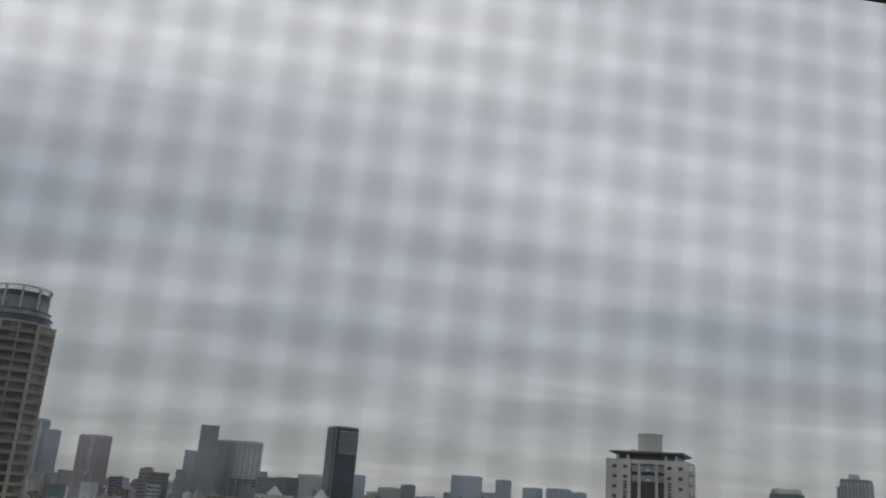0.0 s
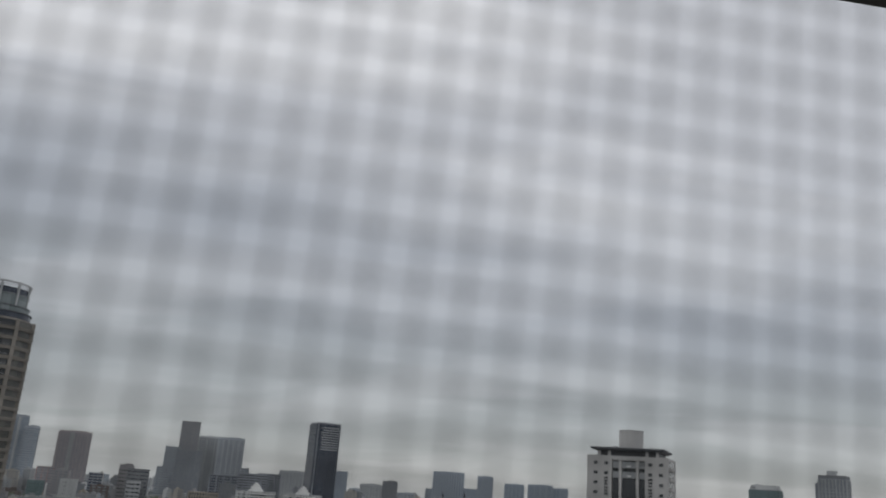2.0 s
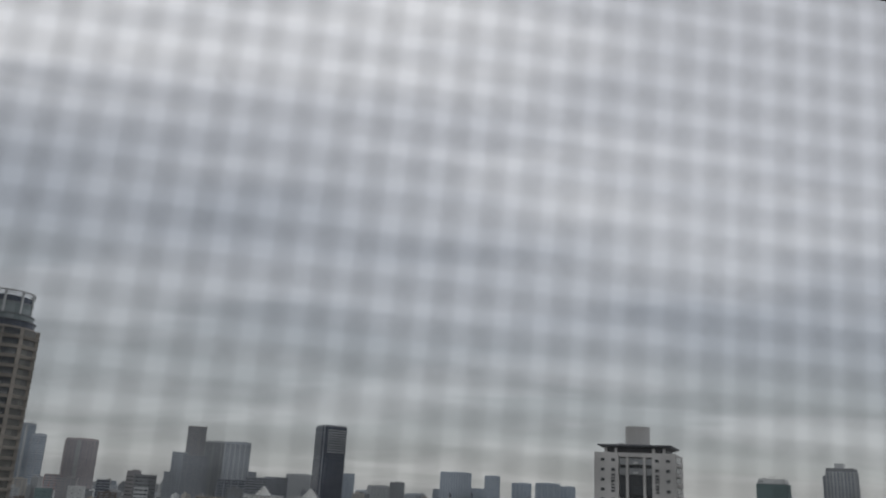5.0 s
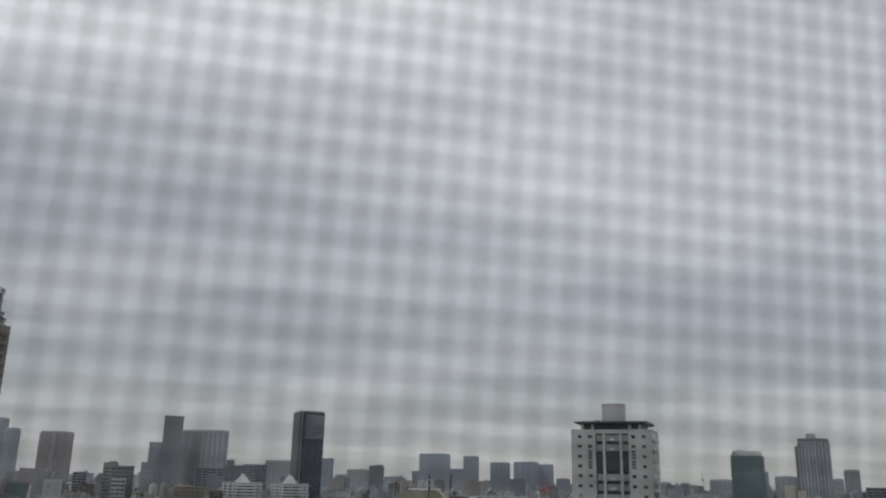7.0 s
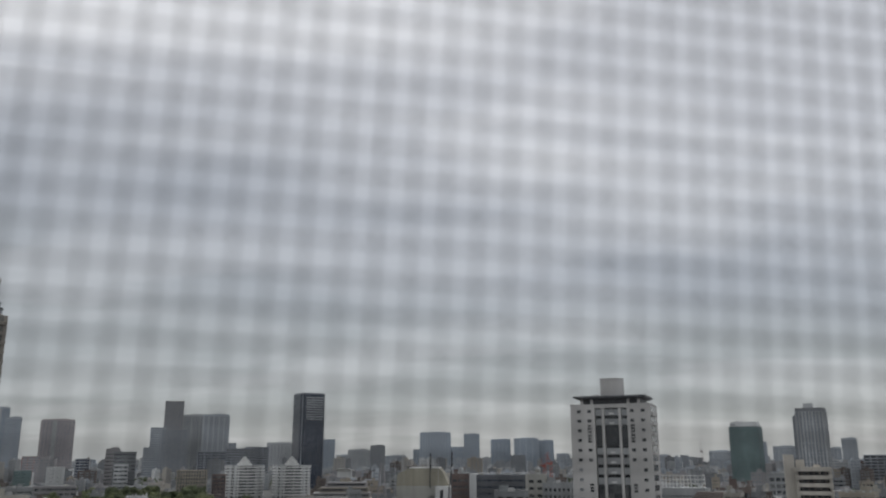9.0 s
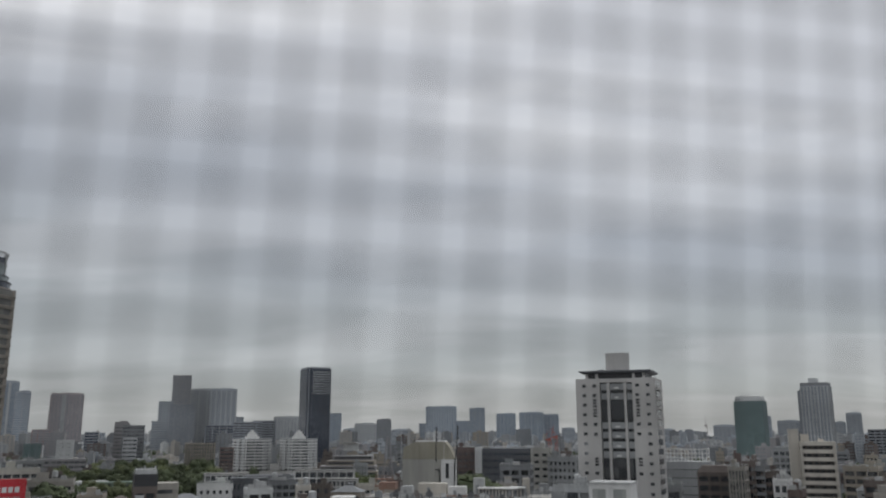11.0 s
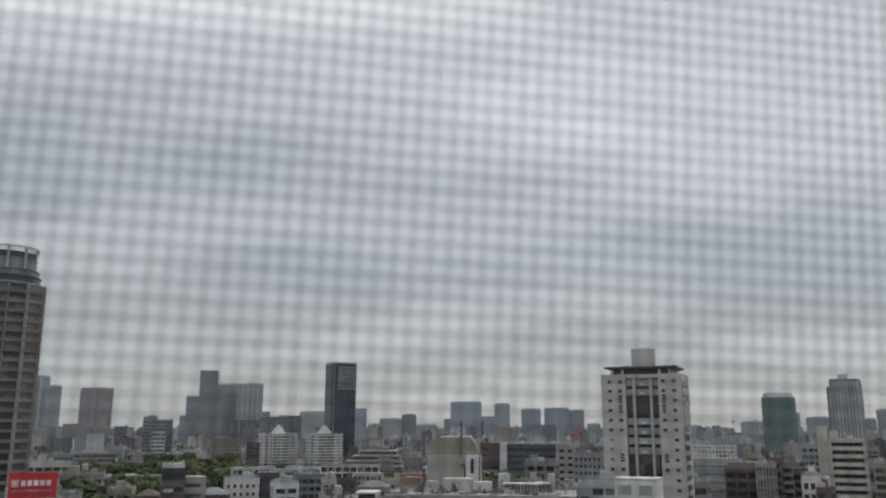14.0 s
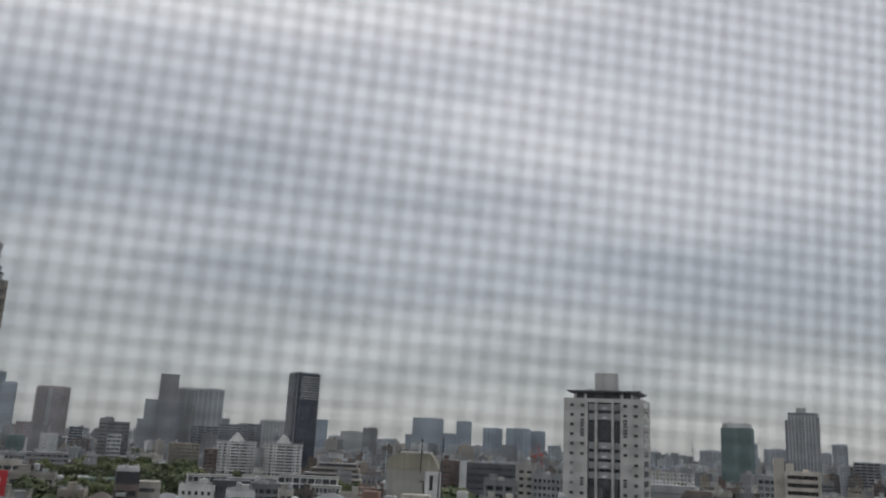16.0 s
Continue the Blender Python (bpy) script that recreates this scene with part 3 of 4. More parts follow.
# ---- grey concrete plant house with masts ----
ph = thing("concrete_plant_house", "grey-beige weathered plant house with a khaki sloped top and antenna masts", "building", 0.15, 260, turn=-4)
bm = bmesh.new()
prism(bm, [(-6.3, -6), (4.2, -6), (4.2, 8), (-6.3, 8)], 0, 28.6)
part("body", bm, PLANT, ph)
bm = bmesh.new()
rings = []
for z, left, right in ((28.6, -6.34, 7.2), (31.7, -5.9, 5.8), (33.0, -3.0, 4.7)):
    rings.append([bm.verts.new((x, y, z)) for x, y in ((left, -6.04), (right, -6.04), (right, 8.04), (left, 8.04))])
bm.faces.new(rings[0][::-1])
bm.faces.new(rings[2])
for low, high in zip(rings, rings[1:]):
    for k in range(4):
        bm.faces.new((low[k - 1], low[k], high[k], high[k - 1]))
part("sloped_top", bm, KHAKI, ph, "khaki weathered sloped top")
bm = bmesh.new()
for y in (-5.85, 7.85):
    box(bm, 0.85, y, 33.0, 7.6, 0.3, 0.3)
for x in (-2.8, 4.5):
    box(bm, x, 1.0, 33.0, 0.3, 13.4, 0.3)
part("roof_kerb", bm, WHITE_B, ph, "bright white roof kerb")
bm = bmesh.new()
for y in (-4.0, 5.2):
    strut(bm, (-2.6, y, 33.9), (4.2, y, 33.9), 0.05)
for k in range(8):
    strut(bm, (-2.6 + 0.97 * k, -4.0, 33.0), (-2.6 + 0.97 * k, -4.0, 33.9), 0.04)
part("roof_rail", bm, METAL, ph)
bm = bmesh.new()
box(bm, 5.75, -5.2, 0, 3.9, 5.2, 28.56)
part("white_annex", bm, WHITE_B, ph, "white rendered annex")
bm = bmesh.new()
box(bm, 5.4, -7.83, 24.0, 0.8, 0.1, 3.6)
part("annex_window", bm, GLASS_D, ph)
for x, y, z, top, r in ((-6.6, -6.4, 20, 37.4, 0.07), (2.4, -6.3, 28, 37.0, 0.13), (4.5, -6.6, 20, 37.2, 0.06), (7.9, -7.2, 22, 37.4, 0.13)):
    bm = bmesh.new()
    drum(bm, x, y, z, r, top - z, 8, r * 0.5)
    if r > 0.1:
        for q in range(3):
            box(bm, x + 0.2, y, top - 1.4 - 1.3 * q, 0.35, 0.25, 1.0)
    part("antenna_mast", bm, BLACK if r > 0.1 else METAL, ph, "thin rooftop antenna mast")
bm = bmesh.new()
strut(bm, (7.9, -7.3, 32.0), (7.3, -7.95, 27.6), 0.12)
strut(bm, (7.3, -7.95, 27.6), (7.2, -7.95, 22.0), 0.12)
part("cable_duct", bm, BLACK, ph)
bm = bmesh.new()
strut(bm, (2.2, -6.12, 26.0), (3.3, -6.12, 26.0), 0.15)
strut(bm, (3.3, -6.12, 26.0), (3.5, -6.12, 20.0), 0.12)
part("vent_pipe", bm, BLACK, ph)

# ---- dark office tower ----
dk = thing("office_tower", "dark navy glass office tower with louvred upper floors", "building", -6.54, 1280, turn=22)
dk.scale = (1, 1, 0.98)
bm = bmesh.new()
prism(bm, [(-15.5, -8.5), (-11.5, -15.5), (15.5, -15.5), (15.5, 15.5), (-15.5, 15.5)], 0, 121)
part("glazing", bm, GLASS_N, dk, "dark navy curtain wall")
bm = bmesh.new()
prism(bm, [(-14.6, -8.0), (-11.0, -14.6), (14.6, -14.6), (14.6, 14.6), (-14.6, 14.6)], 121, 2.0)
part("roof_storey", bm, SLATE, dk)
l_bm = bmesh.new()
box(l_bm, 2.2, -15.6, 0, 24.0, 0.7, 1.1)
louvre = mesh_of("louvre", l_bm, PALE)
for k in range(10):
    shared("louvre", louvre, dk, (0, 0, 88 + 3.1 * k))
bm = bmesh.new()
for k in range(29):
    prism(bm, [(-15.7, -8.5), (-11.6, -15.7), (15.7, -15.7), (15.7, 15.7), (-15.7, 15.7)], 4.1 * k + 2, 0.6)
part("floor_line_work", bm, GLASS_N, dk)["kind"] = "stuff"
for fin_x, fin_y, fin_w, fin_h, fin_turn in ((-13.9, -12.6, 1.2, 121.5, 0.5), (15.2, -15.2, 1.0, 121.2, 0.0)):
    bm = bmesh.new()
    box(bm, fin_x, fin_y, 0, fin_w, fin_w, fin_h, fin_turn)
    part("corner_fin", bm, SLATE, dk)

# ---- tower wrapped in green scaffold sheet ----
gs = thing("wrapped_tower", "office tower wrapped in green scaffold sheeting", "building", 18.66, 1200, turn=-12)
bm = bmesh.new()
box(bm, 0, 0, 0, 33.5, 24, 72.5)
gs.scale = (0.96, 0.96, 1)
part("core", bm, GREY, gs)
panel_bm = bmesh.new()
box(panel_bm, 0, 0, 0.1, 6.6, 0.3, 5.9)
for z in (0.1, 2.0, 4.0, 5.8):
    box(panel_bm, 0, -0.12, z, 6.6, 0.12, 0.12)
panel = mesh_of("sheet", panel_bm, SHEET)
for k in range(12):
    for j in range(5):
        shared("sheet", panel, gs, (-13.4 + 6.7 * j, -12.35, 6 * k))
    for j in range(4):
        shared("sheet", panel, gs, (17.1, -9.0 + 6.1 * j, 6 * k), rz=math.pi / 2)
        shared("sheet", panel, gs, (-17.1, -9.0 + 6.1 * j, 6 * k), rz=math.pi / 2)
bm = bmesh.new()
prism(bm, [(-15.8, -11.5), (15.8, -11.5), (15.8, 11.5), (-15.8, 11.5)], 72.5, 5.2, 0.93)
part("top_storey", bm, WHITE, gs, "bare pale top storey")
for k in range(2):
    bm = bmesh.new()
    box(bm, -13.6 + 3.0 * k, -11.45, 73.2, 2.0, 0.3, 2.4)
    part("top_opening", bm, MID, gs)
bm = bmesh.new()
box(bm, -9, 0, 77.7, 5, 8, 1.5)
strut(bm, (-4, 0, 77.7), (-4, 0, 80.2), 0.3)
strut(bm, (-4, 0, 80.2), (2, 0, 80.6), 0.25)
part("roof_plant", bm, METAL, gs)

# ---- striped high-rise ----
rt = block("residential_high_rise", "grey residential high-rise with pale vertical piers", 22.2, 1100, 28.0, 26, 84, turn=-9, storey=3.2, band=0.2, out=0.9, piers=9, pw=1.25, sides=6,
           wall=BLUEGREY, pier=PALE, glass=GLASS_F, near=True, gear=False)
bm = bmesh.new()
box(bm, 0, 0, 84, 26.8, 24.6, 3.6)
part("roof_storey", bm, MID, rt)
bm = bmesh.new()
box(bm, -1.5, -2, 87.6, 9.0, 8, 5.0)
part("roof_house", bm, PALE, rt)
bm = bmesh.new()
box(bm, -15.9, 6, 0, 5.4, 16, 80)
part("side_wing", bm, SLATE, rt, "darker side wing")

# ---- beige balcony apartment block ----
bg = block("apartment_block", "beige apartment block with deep shaded balcony bands", 21.98, 374, 11.8, 12, 32.2, turn=3, storey=2.7, band=0.5, out=1.1, piers=2, pw=0.7, sides=4,
           wall=CREAM, glass=GLASS_D, near=True, gear=False)
fin_bm = bmesh.new()
box(fin_bm, 0, -5.35, 0, 0.25, 0.9, 32)
fin = mesh_of("party_wall", fin_bm, BROWN)
for x in (-3.9, -1.9, 0.1, 2.0, 4.0):
    shared("party_wall", fin, bg, (x, 0, 0))
bm = bmesh.new()
box(bm, -7.6, 1.0, 0, 3.4, 9, 36.6)
part("stair_tower", bm, CREAM, bg, "windowless beige stair tower")
bm = bmesh.new()
box(bm, -3.9, 0, 32.2, 2.8, 4, 2.6)
part("roof_house", bm, CREAM, bg)
bm = bmesh.new()
box(bm, 1.5, 1, 32.2, 2.0, 2, 0.9)
part("roof_hatch", bm, CREAM, bg)

# ---- red rooftop signboard ----
sign_house = block("shop_building", "low beige commercial building under the red signboard", -23.4, 236, 15, 12, 18.6, turn=5, piers=5, wall=SAND, near=True, gear=True)
sg = thing("signboard", "red rooftop signboard with white lettering bars", "signboard", -23.06, 230, turn=6, z=18.6)
bm = bmesh.new()
box(bm, 0, 0, 1.75, 9.5, 0.45, 5.35)
bmesh.ops.bevel(bm, geom=list(bm.edges), offset=0.06, segments=1, affect="EDGES")
part("board", bm, RED, sg)
bm = bmesh.new()
for dx, dz, sx, sz in ((-0.7, 0, 0.16, 1.6), (0.7, 0, 0.16, 1.6), (0, 0, 1.4, 0.16), (0, 1.44, 1.4, 0.16), (0, 0.5, 0.7, 0.6)):
    box(bm, -3.55 + 0.85 * dx, -0.3, 4.15 + 0.85 * dz, sx, 0.14, sz)
part("emblem", bm, WHITE_B, sg, "square pale emblem")
for k in range(5):
    bm = bmesh.new()
    box(bm, -1.95 + 1.24 * k, -0.3, 4.3, 0.92, 0.14, 1.15)
    part("lettering_bar", bm, WHITE_B, sg, "white bar of the lettering")
for k in range(16):
    bm = bmesh.new()
    box(bm, -3.95 + 0.5 * k, -0.28, 3.1, 0.3, 0.1, 0.3)
    part("small_lettering_bar", bm, PALE, sg, "small pale bar of the lettering")
bm = bmesh.new()
for px in (-4.2, -1.4, 1.4, 4.2):
    strut(bm, (px, 0.3, 0.0), (px, 0.3, 6.6), 0.1)
    strut(bm, (px, 2.6, 0.0), (px, 0.4, 4.6), 0.08)
part("stand", bm, METAL, sg)

# ---- lattice mast, cranes ----


def lattice_mast(name, label, az, dist, base_z, top_z, half, mat, turn=10):
    m = thing(name, label, "mast", az, dist, turn, z=base_z)
    h = top_z - base_z
    bm = bmesh.new()
    steps = max(4, int(h / (2.4 * half)))
    for k in range(steps):
        a, b = 1 - 0.75 * k / steps, 1 - 0.75 * (k + 1) / steps
        za, zb = h * k / steps, h * (k + 1) / steps
        cs = [(-1, -1), (1, -1), (1, 1), (-1, 1)]
        for q in range(4):
            (x0, y0), (x1, y1) = cs[q], cs[(q + 1) % 4]
            strut(bm, (x0 * half * a, y0 * half * a, za), (x0 * half * b, y0 * half * b, zb), 0.08)
            strut(bm, (x0 * half * a, y0 * half * a, za), (x1 * half * b, y1 * half * b, zb), 0.045)
            strut(bm, (x0 * half * b, y0 * half * b, zb), (x1 * half * b, y1 * half * b, zb), 0.045)
    part("lattice", bm, mat, m)
    return m


lattice_mast("lattice_mast", "rusty grey lattice mast on an orange steel base", -2.2, 300, 22.0, 34.2, 1.5, DUSK)
ob = thing("steel_base", "orange-brown steel service platform on a roof", "platform", -2.4, 297, z=0)
bm = bmesh.new()
box(bm, 0, 0, 0, 6.0, 5, 19.6)
part("house", bm, TAN, ob)
for z in (19.6, 21.6):
    bm = bmesh.new()
    box(bm, 0, 0, z, 5.6, 4.6, 0.35)
    part("deck", bm, RUST, ob)
for sx in (-2.5, -0.8, 0.8, 2.5):
    for sy in (-2.1, 2.1):
        bm = bmesh.new()
        strut(bm, (sx, sy, 19.6), (sx, sy, 22.9), 0.12)
        part("post", bm, RUST, ob)
bm = bmesh.new()
strut(bm, (-2.5, -2.1, 22.8), (2.5, -2.1, 22.8), 0.1)
part("top_rail", bm, RUST, ob)
lattice_mast("lattice_mast", "slim grey lattice mast", -1.0, 300, 0.0, 36.8, 0.6, METAL)


def crane(az, dist, base_z, top_z, jib, label, paint=CRANE_RED):
    c = thing("tower_crane", label, "crane", az, dist, 0, z=0)
    bm = bmesh.new()
    for sx in (-0.8, 0.8):
        for sy in (-0.8, 0.8):
            strut(bm, (sx, sy, 0), (sx, sy, base_z), 0.18)
    for k in range(int(base_z / 3)):
        strut(bm, (-0.8, -0.8, 3 * k), (0.8, -0.8, 3 * k + 3), 0.1)
    part("tower", bm, paint, c)
    bm = bmesh.new()
    box(bm, 0, 0, base_z, 2.2, 2.2, 2.2)
    box(bm, -2.0, 0, base_z + 0.4, 2.2, 1.8, 1.2)
    part("cab", bm, paint, c)
    bm = bmesh.new()
    tip = Vector((jib, 0, top_z))
    foot = Vector((0.8, 0, base_z + 1.8))
    for off in (-0.6, 0.6):
        strut(bm, foot + Vector((0, off, 0)), tip, 0.16)
    mid_a = foot.lerp(tip, 0.5)
    strut(bm, (-2.0, 0, base_z + 6), mid_a, 0.08)
    strut(bm, (-2.0, 0, base_z + 2), (-2.0, 0, base_z + 6), 0.16)
    strut(bm, (-2.0, 0, base_z + 6), tip, 0.06)
    part("jib", bm, paint, c)
    return c


crane(7.25, 700, 30, 40.5, 3.0, "red luffing tower crane with a steep jib")
crane(7.62, 720, 31.5, 38.5, -3.4, "red luffing tower crane with a short jib")
crane(16.2, 1300, 44, 57, -2.0, "pale grey and rose tower crane far over the roofs", ROSE)

# ---- far high-rises along the skyline ----
FAR = "distant high-rises"


def far(label, az, dist, w, top, wall, glass, storey=3.8, band=0.4, piers=6, d=None, turn=0, pw=None, out=0.5, pier=None, name="high_rise", cap=True):
    b = block(name, label + " on the skyline", az, dist, w, d or w * 0.7, top - (4 if cap else 0), turn, storey, band, out, piers, pw or max(0.6, w * 0.03), max(3, piers - 2), wall, pier, glass, gear=False, group=FAR)
    if cap:
        bm = bmesh.new()
        dd = d or w * 0.7
        box(bm, 0, 0, top - 4, w * 0.94, dd * 0.94, 2.6)
        box(bm, w * 0.1, 0, top - 1.4, w * 0.5, dd * 0.5, 1.4)
        part("roof_storey", bm, wall, b)
    return b


# the haze over these towers is in their wall and glass colours
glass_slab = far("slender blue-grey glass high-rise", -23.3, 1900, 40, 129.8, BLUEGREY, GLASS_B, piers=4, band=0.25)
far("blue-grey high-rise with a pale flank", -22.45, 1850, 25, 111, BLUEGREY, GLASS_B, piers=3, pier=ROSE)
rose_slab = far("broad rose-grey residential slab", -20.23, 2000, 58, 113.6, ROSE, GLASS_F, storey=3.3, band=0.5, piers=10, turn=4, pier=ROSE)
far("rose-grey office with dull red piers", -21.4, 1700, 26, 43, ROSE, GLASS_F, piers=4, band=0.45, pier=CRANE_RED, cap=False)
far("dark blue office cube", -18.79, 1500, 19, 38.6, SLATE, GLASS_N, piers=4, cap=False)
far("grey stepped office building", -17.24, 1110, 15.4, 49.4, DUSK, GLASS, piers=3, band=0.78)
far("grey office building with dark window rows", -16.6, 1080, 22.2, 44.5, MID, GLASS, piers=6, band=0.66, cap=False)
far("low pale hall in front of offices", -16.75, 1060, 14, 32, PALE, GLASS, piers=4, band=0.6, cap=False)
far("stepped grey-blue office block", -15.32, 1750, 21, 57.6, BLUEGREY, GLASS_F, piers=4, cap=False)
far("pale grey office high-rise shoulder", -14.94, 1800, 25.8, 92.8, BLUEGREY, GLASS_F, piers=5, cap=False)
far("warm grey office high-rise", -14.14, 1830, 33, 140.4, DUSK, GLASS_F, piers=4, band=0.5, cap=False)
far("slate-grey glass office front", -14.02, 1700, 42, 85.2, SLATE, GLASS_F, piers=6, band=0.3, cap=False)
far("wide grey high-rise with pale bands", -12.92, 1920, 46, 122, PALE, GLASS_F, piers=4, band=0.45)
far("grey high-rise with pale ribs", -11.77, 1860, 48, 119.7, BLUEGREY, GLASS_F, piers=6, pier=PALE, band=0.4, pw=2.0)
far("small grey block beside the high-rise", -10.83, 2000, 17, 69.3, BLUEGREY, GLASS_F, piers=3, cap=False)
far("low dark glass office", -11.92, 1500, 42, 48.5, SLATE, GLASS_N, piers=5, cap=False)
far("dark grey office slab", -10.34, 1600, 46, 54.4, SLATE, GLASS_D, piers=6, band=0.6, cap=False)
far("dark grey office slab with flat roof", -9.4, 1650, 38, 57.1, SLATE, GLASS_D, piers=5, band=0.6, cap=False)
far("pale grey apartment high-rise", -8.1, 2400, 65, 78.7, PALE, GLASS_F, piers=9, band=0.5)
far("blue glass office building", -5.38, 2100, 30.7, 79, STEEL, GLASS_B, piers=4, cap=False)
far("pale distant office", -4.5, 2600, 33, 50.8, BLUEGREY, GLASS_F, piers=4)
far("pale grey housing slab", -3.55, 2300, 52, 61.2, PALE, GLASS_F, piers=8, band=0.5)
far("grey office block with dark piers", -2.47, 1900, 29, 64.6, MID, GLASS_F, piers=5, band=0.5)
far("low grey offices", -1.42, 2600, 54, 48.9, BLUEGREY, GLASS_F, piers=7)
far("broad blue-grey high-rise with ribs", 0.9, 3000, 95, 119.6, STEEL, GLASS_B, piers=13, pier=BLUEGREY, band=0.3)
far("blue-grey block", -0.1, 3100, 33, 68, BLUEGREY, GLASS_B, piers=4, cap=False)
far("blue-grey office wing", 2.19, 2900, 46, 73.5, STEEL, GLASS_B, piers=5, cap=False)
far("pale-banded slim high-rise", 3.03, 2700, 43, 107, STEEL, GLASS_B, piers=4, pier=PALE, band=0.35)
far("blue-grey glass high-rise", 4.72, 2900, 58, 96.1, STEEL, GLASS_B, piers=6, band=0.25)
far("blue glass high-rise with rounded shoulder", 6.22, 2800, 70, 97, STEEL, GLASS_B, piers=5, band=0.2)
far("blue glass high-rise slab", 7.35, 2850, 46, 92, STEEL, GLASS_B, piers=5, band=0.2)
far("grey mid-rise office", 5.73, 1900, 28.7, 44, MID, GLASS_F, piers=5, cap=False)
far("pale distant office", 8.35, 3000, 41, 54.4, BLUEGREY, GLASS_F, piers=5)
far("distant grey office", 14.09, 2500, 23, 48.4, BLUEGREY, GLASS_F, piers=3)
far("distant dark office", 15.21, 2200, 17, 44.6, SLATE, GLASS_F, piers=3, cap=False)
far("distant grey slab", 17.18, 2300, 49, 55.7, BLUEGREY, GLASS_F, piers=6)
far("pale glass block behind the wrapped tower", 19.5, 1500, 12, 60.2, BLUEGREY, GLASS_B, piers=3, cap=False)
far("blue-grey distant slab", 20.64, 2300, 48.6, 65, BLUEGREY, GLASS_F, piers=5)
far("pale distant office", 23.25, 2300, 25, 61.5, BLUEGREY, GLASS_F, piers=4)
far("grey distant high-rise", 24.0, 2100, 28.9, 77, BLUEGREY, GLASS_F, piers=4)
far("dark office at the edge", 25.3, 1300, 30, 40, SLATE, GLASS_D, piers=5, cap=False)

bm = bmesh.new()
box(bm, -6.5, -20.5, 0, 7.0, 0.8, 109.4)
part("centre_strip", bm, PALE, rose_slab, "pale vertical strip of the front")
bm = bmesh.new()
box(bm, 4.0, -14.2, 0, 3.2, 0.8, 125.6)
part("edge_strip", bm, WHITE, glass_slab, "pale vertical strip of the front")

# ---- nearer roofs, one by one ----
block("apartment_block", "low beige apartment block with a white parapet", -22.5, 430, 17, 12, 21.2, turn=8, piers=6, wall=BEIGE, band=0.5, near=True)
block("apartment_block", "old beige apartment block with arched windows", -20.6, 385, 15, 11, 18.5, turn=-5, piers=6, wall=SAND, glass=GLASS_D, band=0.55, near=True)
block("apartment_block", "tan stucco block with small dark windows", -18.5, 345, 8, 10, 15.2, turn=-8, piers=4, pw=1.0, wall=TAN, glass=GLASS_D, band=0.5, near=True)
dark_house = block("narrow_building", "narrow brown-grey building with a black attic and pale cap", -15.8, 300, 6.4, 8, 20.4, turn=4, piers=3, wall=BROWN, glass=GLASS_D, band=0.55, near=True, gear=False)
balconies(dark_house, 6.4, 8, 20.4, 3.2, WHITE, -1.5, 2.4)
bm = bmesh.new()
box(bm, 0, 0, 20.4, 6.4, 8, 3.4)
part("attic", bm, BLACK, dark_house)
bm = bmesh.new()
box(bm, 0, 0, 23.8, 5.8, 7.2, 1.3)
for k in range(6):
    box(bm, -2.4 + 0.95 * k, -3.3, 25.1, 0.5, 0.5, 0.4 + 0.25 * (k % 3))
part("roof_room", bm, WHITE, dark_house)
block("narrow_building", "beige rendered building beside the dark one", -14.75, 306, 7.6, 9, 21.0, turn=4, piers=2, pw=1.6, wall=SAND, band=0.62, near=True, gear=False)
block("house_block", "white rendered house block with small square windows", -11.95, 400, 13.4, 10, 15.4, turn=-6, piers=6, pw=1.3, wall=WHITE_B, glass=GLASS_D, band=0.55, storey=2.9, near=True)
for az, dist, w, h, turn in ((-11.4, 560, 24, 13.6, 5), (-5.84, 520, 31, 16.4, -4), (-4.9, 505, 17, 12.6, -4)):
    sc = block("school_building", "white framed two-storey school building with wide windows", az, dist, w, 11, h, turn, storey=3.6, band=0.22, out=0.8, piers=9, pw=0.5, wall=WHITE_B, glass=GLASS, near=True, gear=False,
               group="white school buildings")
    bm = bmesh.new()
    box(bm, 0, 0, h, w + 0.4, 11.4, 0.4)
    part("roof", bm, ROOF, sc)
hall = thing("sports_hall", "dark grey hall with a low roof and pale strip", "building", -8.8, 535, 2)
bm = bmesh.new()
box(bm, 0, 0, 0, 30, 16, 12.2)
part("wall", bm, PALE, hall)
bm = bmesh.new()
prism(bm, [(-15.4, -8.4), (15.4, -8.4), (15.4, 8.4), (-15.4, 8.4)], 12.2, 1.6, 0.93)
part("roof", bm, DARK, hall)
bm = bmesh.new()
for k in range(6):
    box(bm, -12.4 + 5 * k, -8.05, 8.6, 3.6, 0.2, 2.2)
part("window_row", bm, GLASS_D, hall)
block("apartment_block", "dark grey apartment block with glazed balconies", -8.3, 430, 12, 10, 15.2, turn=6, piers=5, wall=MID, glass=GLASS_D, near=True)
block("hall_block", "dark grey hall block with a row of tall windows", -10.15, 405, 14, 10, 18.0, turn=3, storey=4.5, piers=8, pw=0.7, wall=DARK, glass=GLASS, band=0.5, near=True, gear=False)
block("office_block", "low tan office with vertical ribs", -12.93, 900, 26, 16, 27.3, piers=12, pw=1.1, wall=TAN, band=0.3, gear=False)
block("office_block", "red-brown tiled low office block", -11.45, 900, 12, 10, 23.5, piers=4, wall=BRICK, band=0.5, gear=False)
terr = thing("terraced_building", "grey concrete building with planted terraces", "building", -4.6, 620, -4)
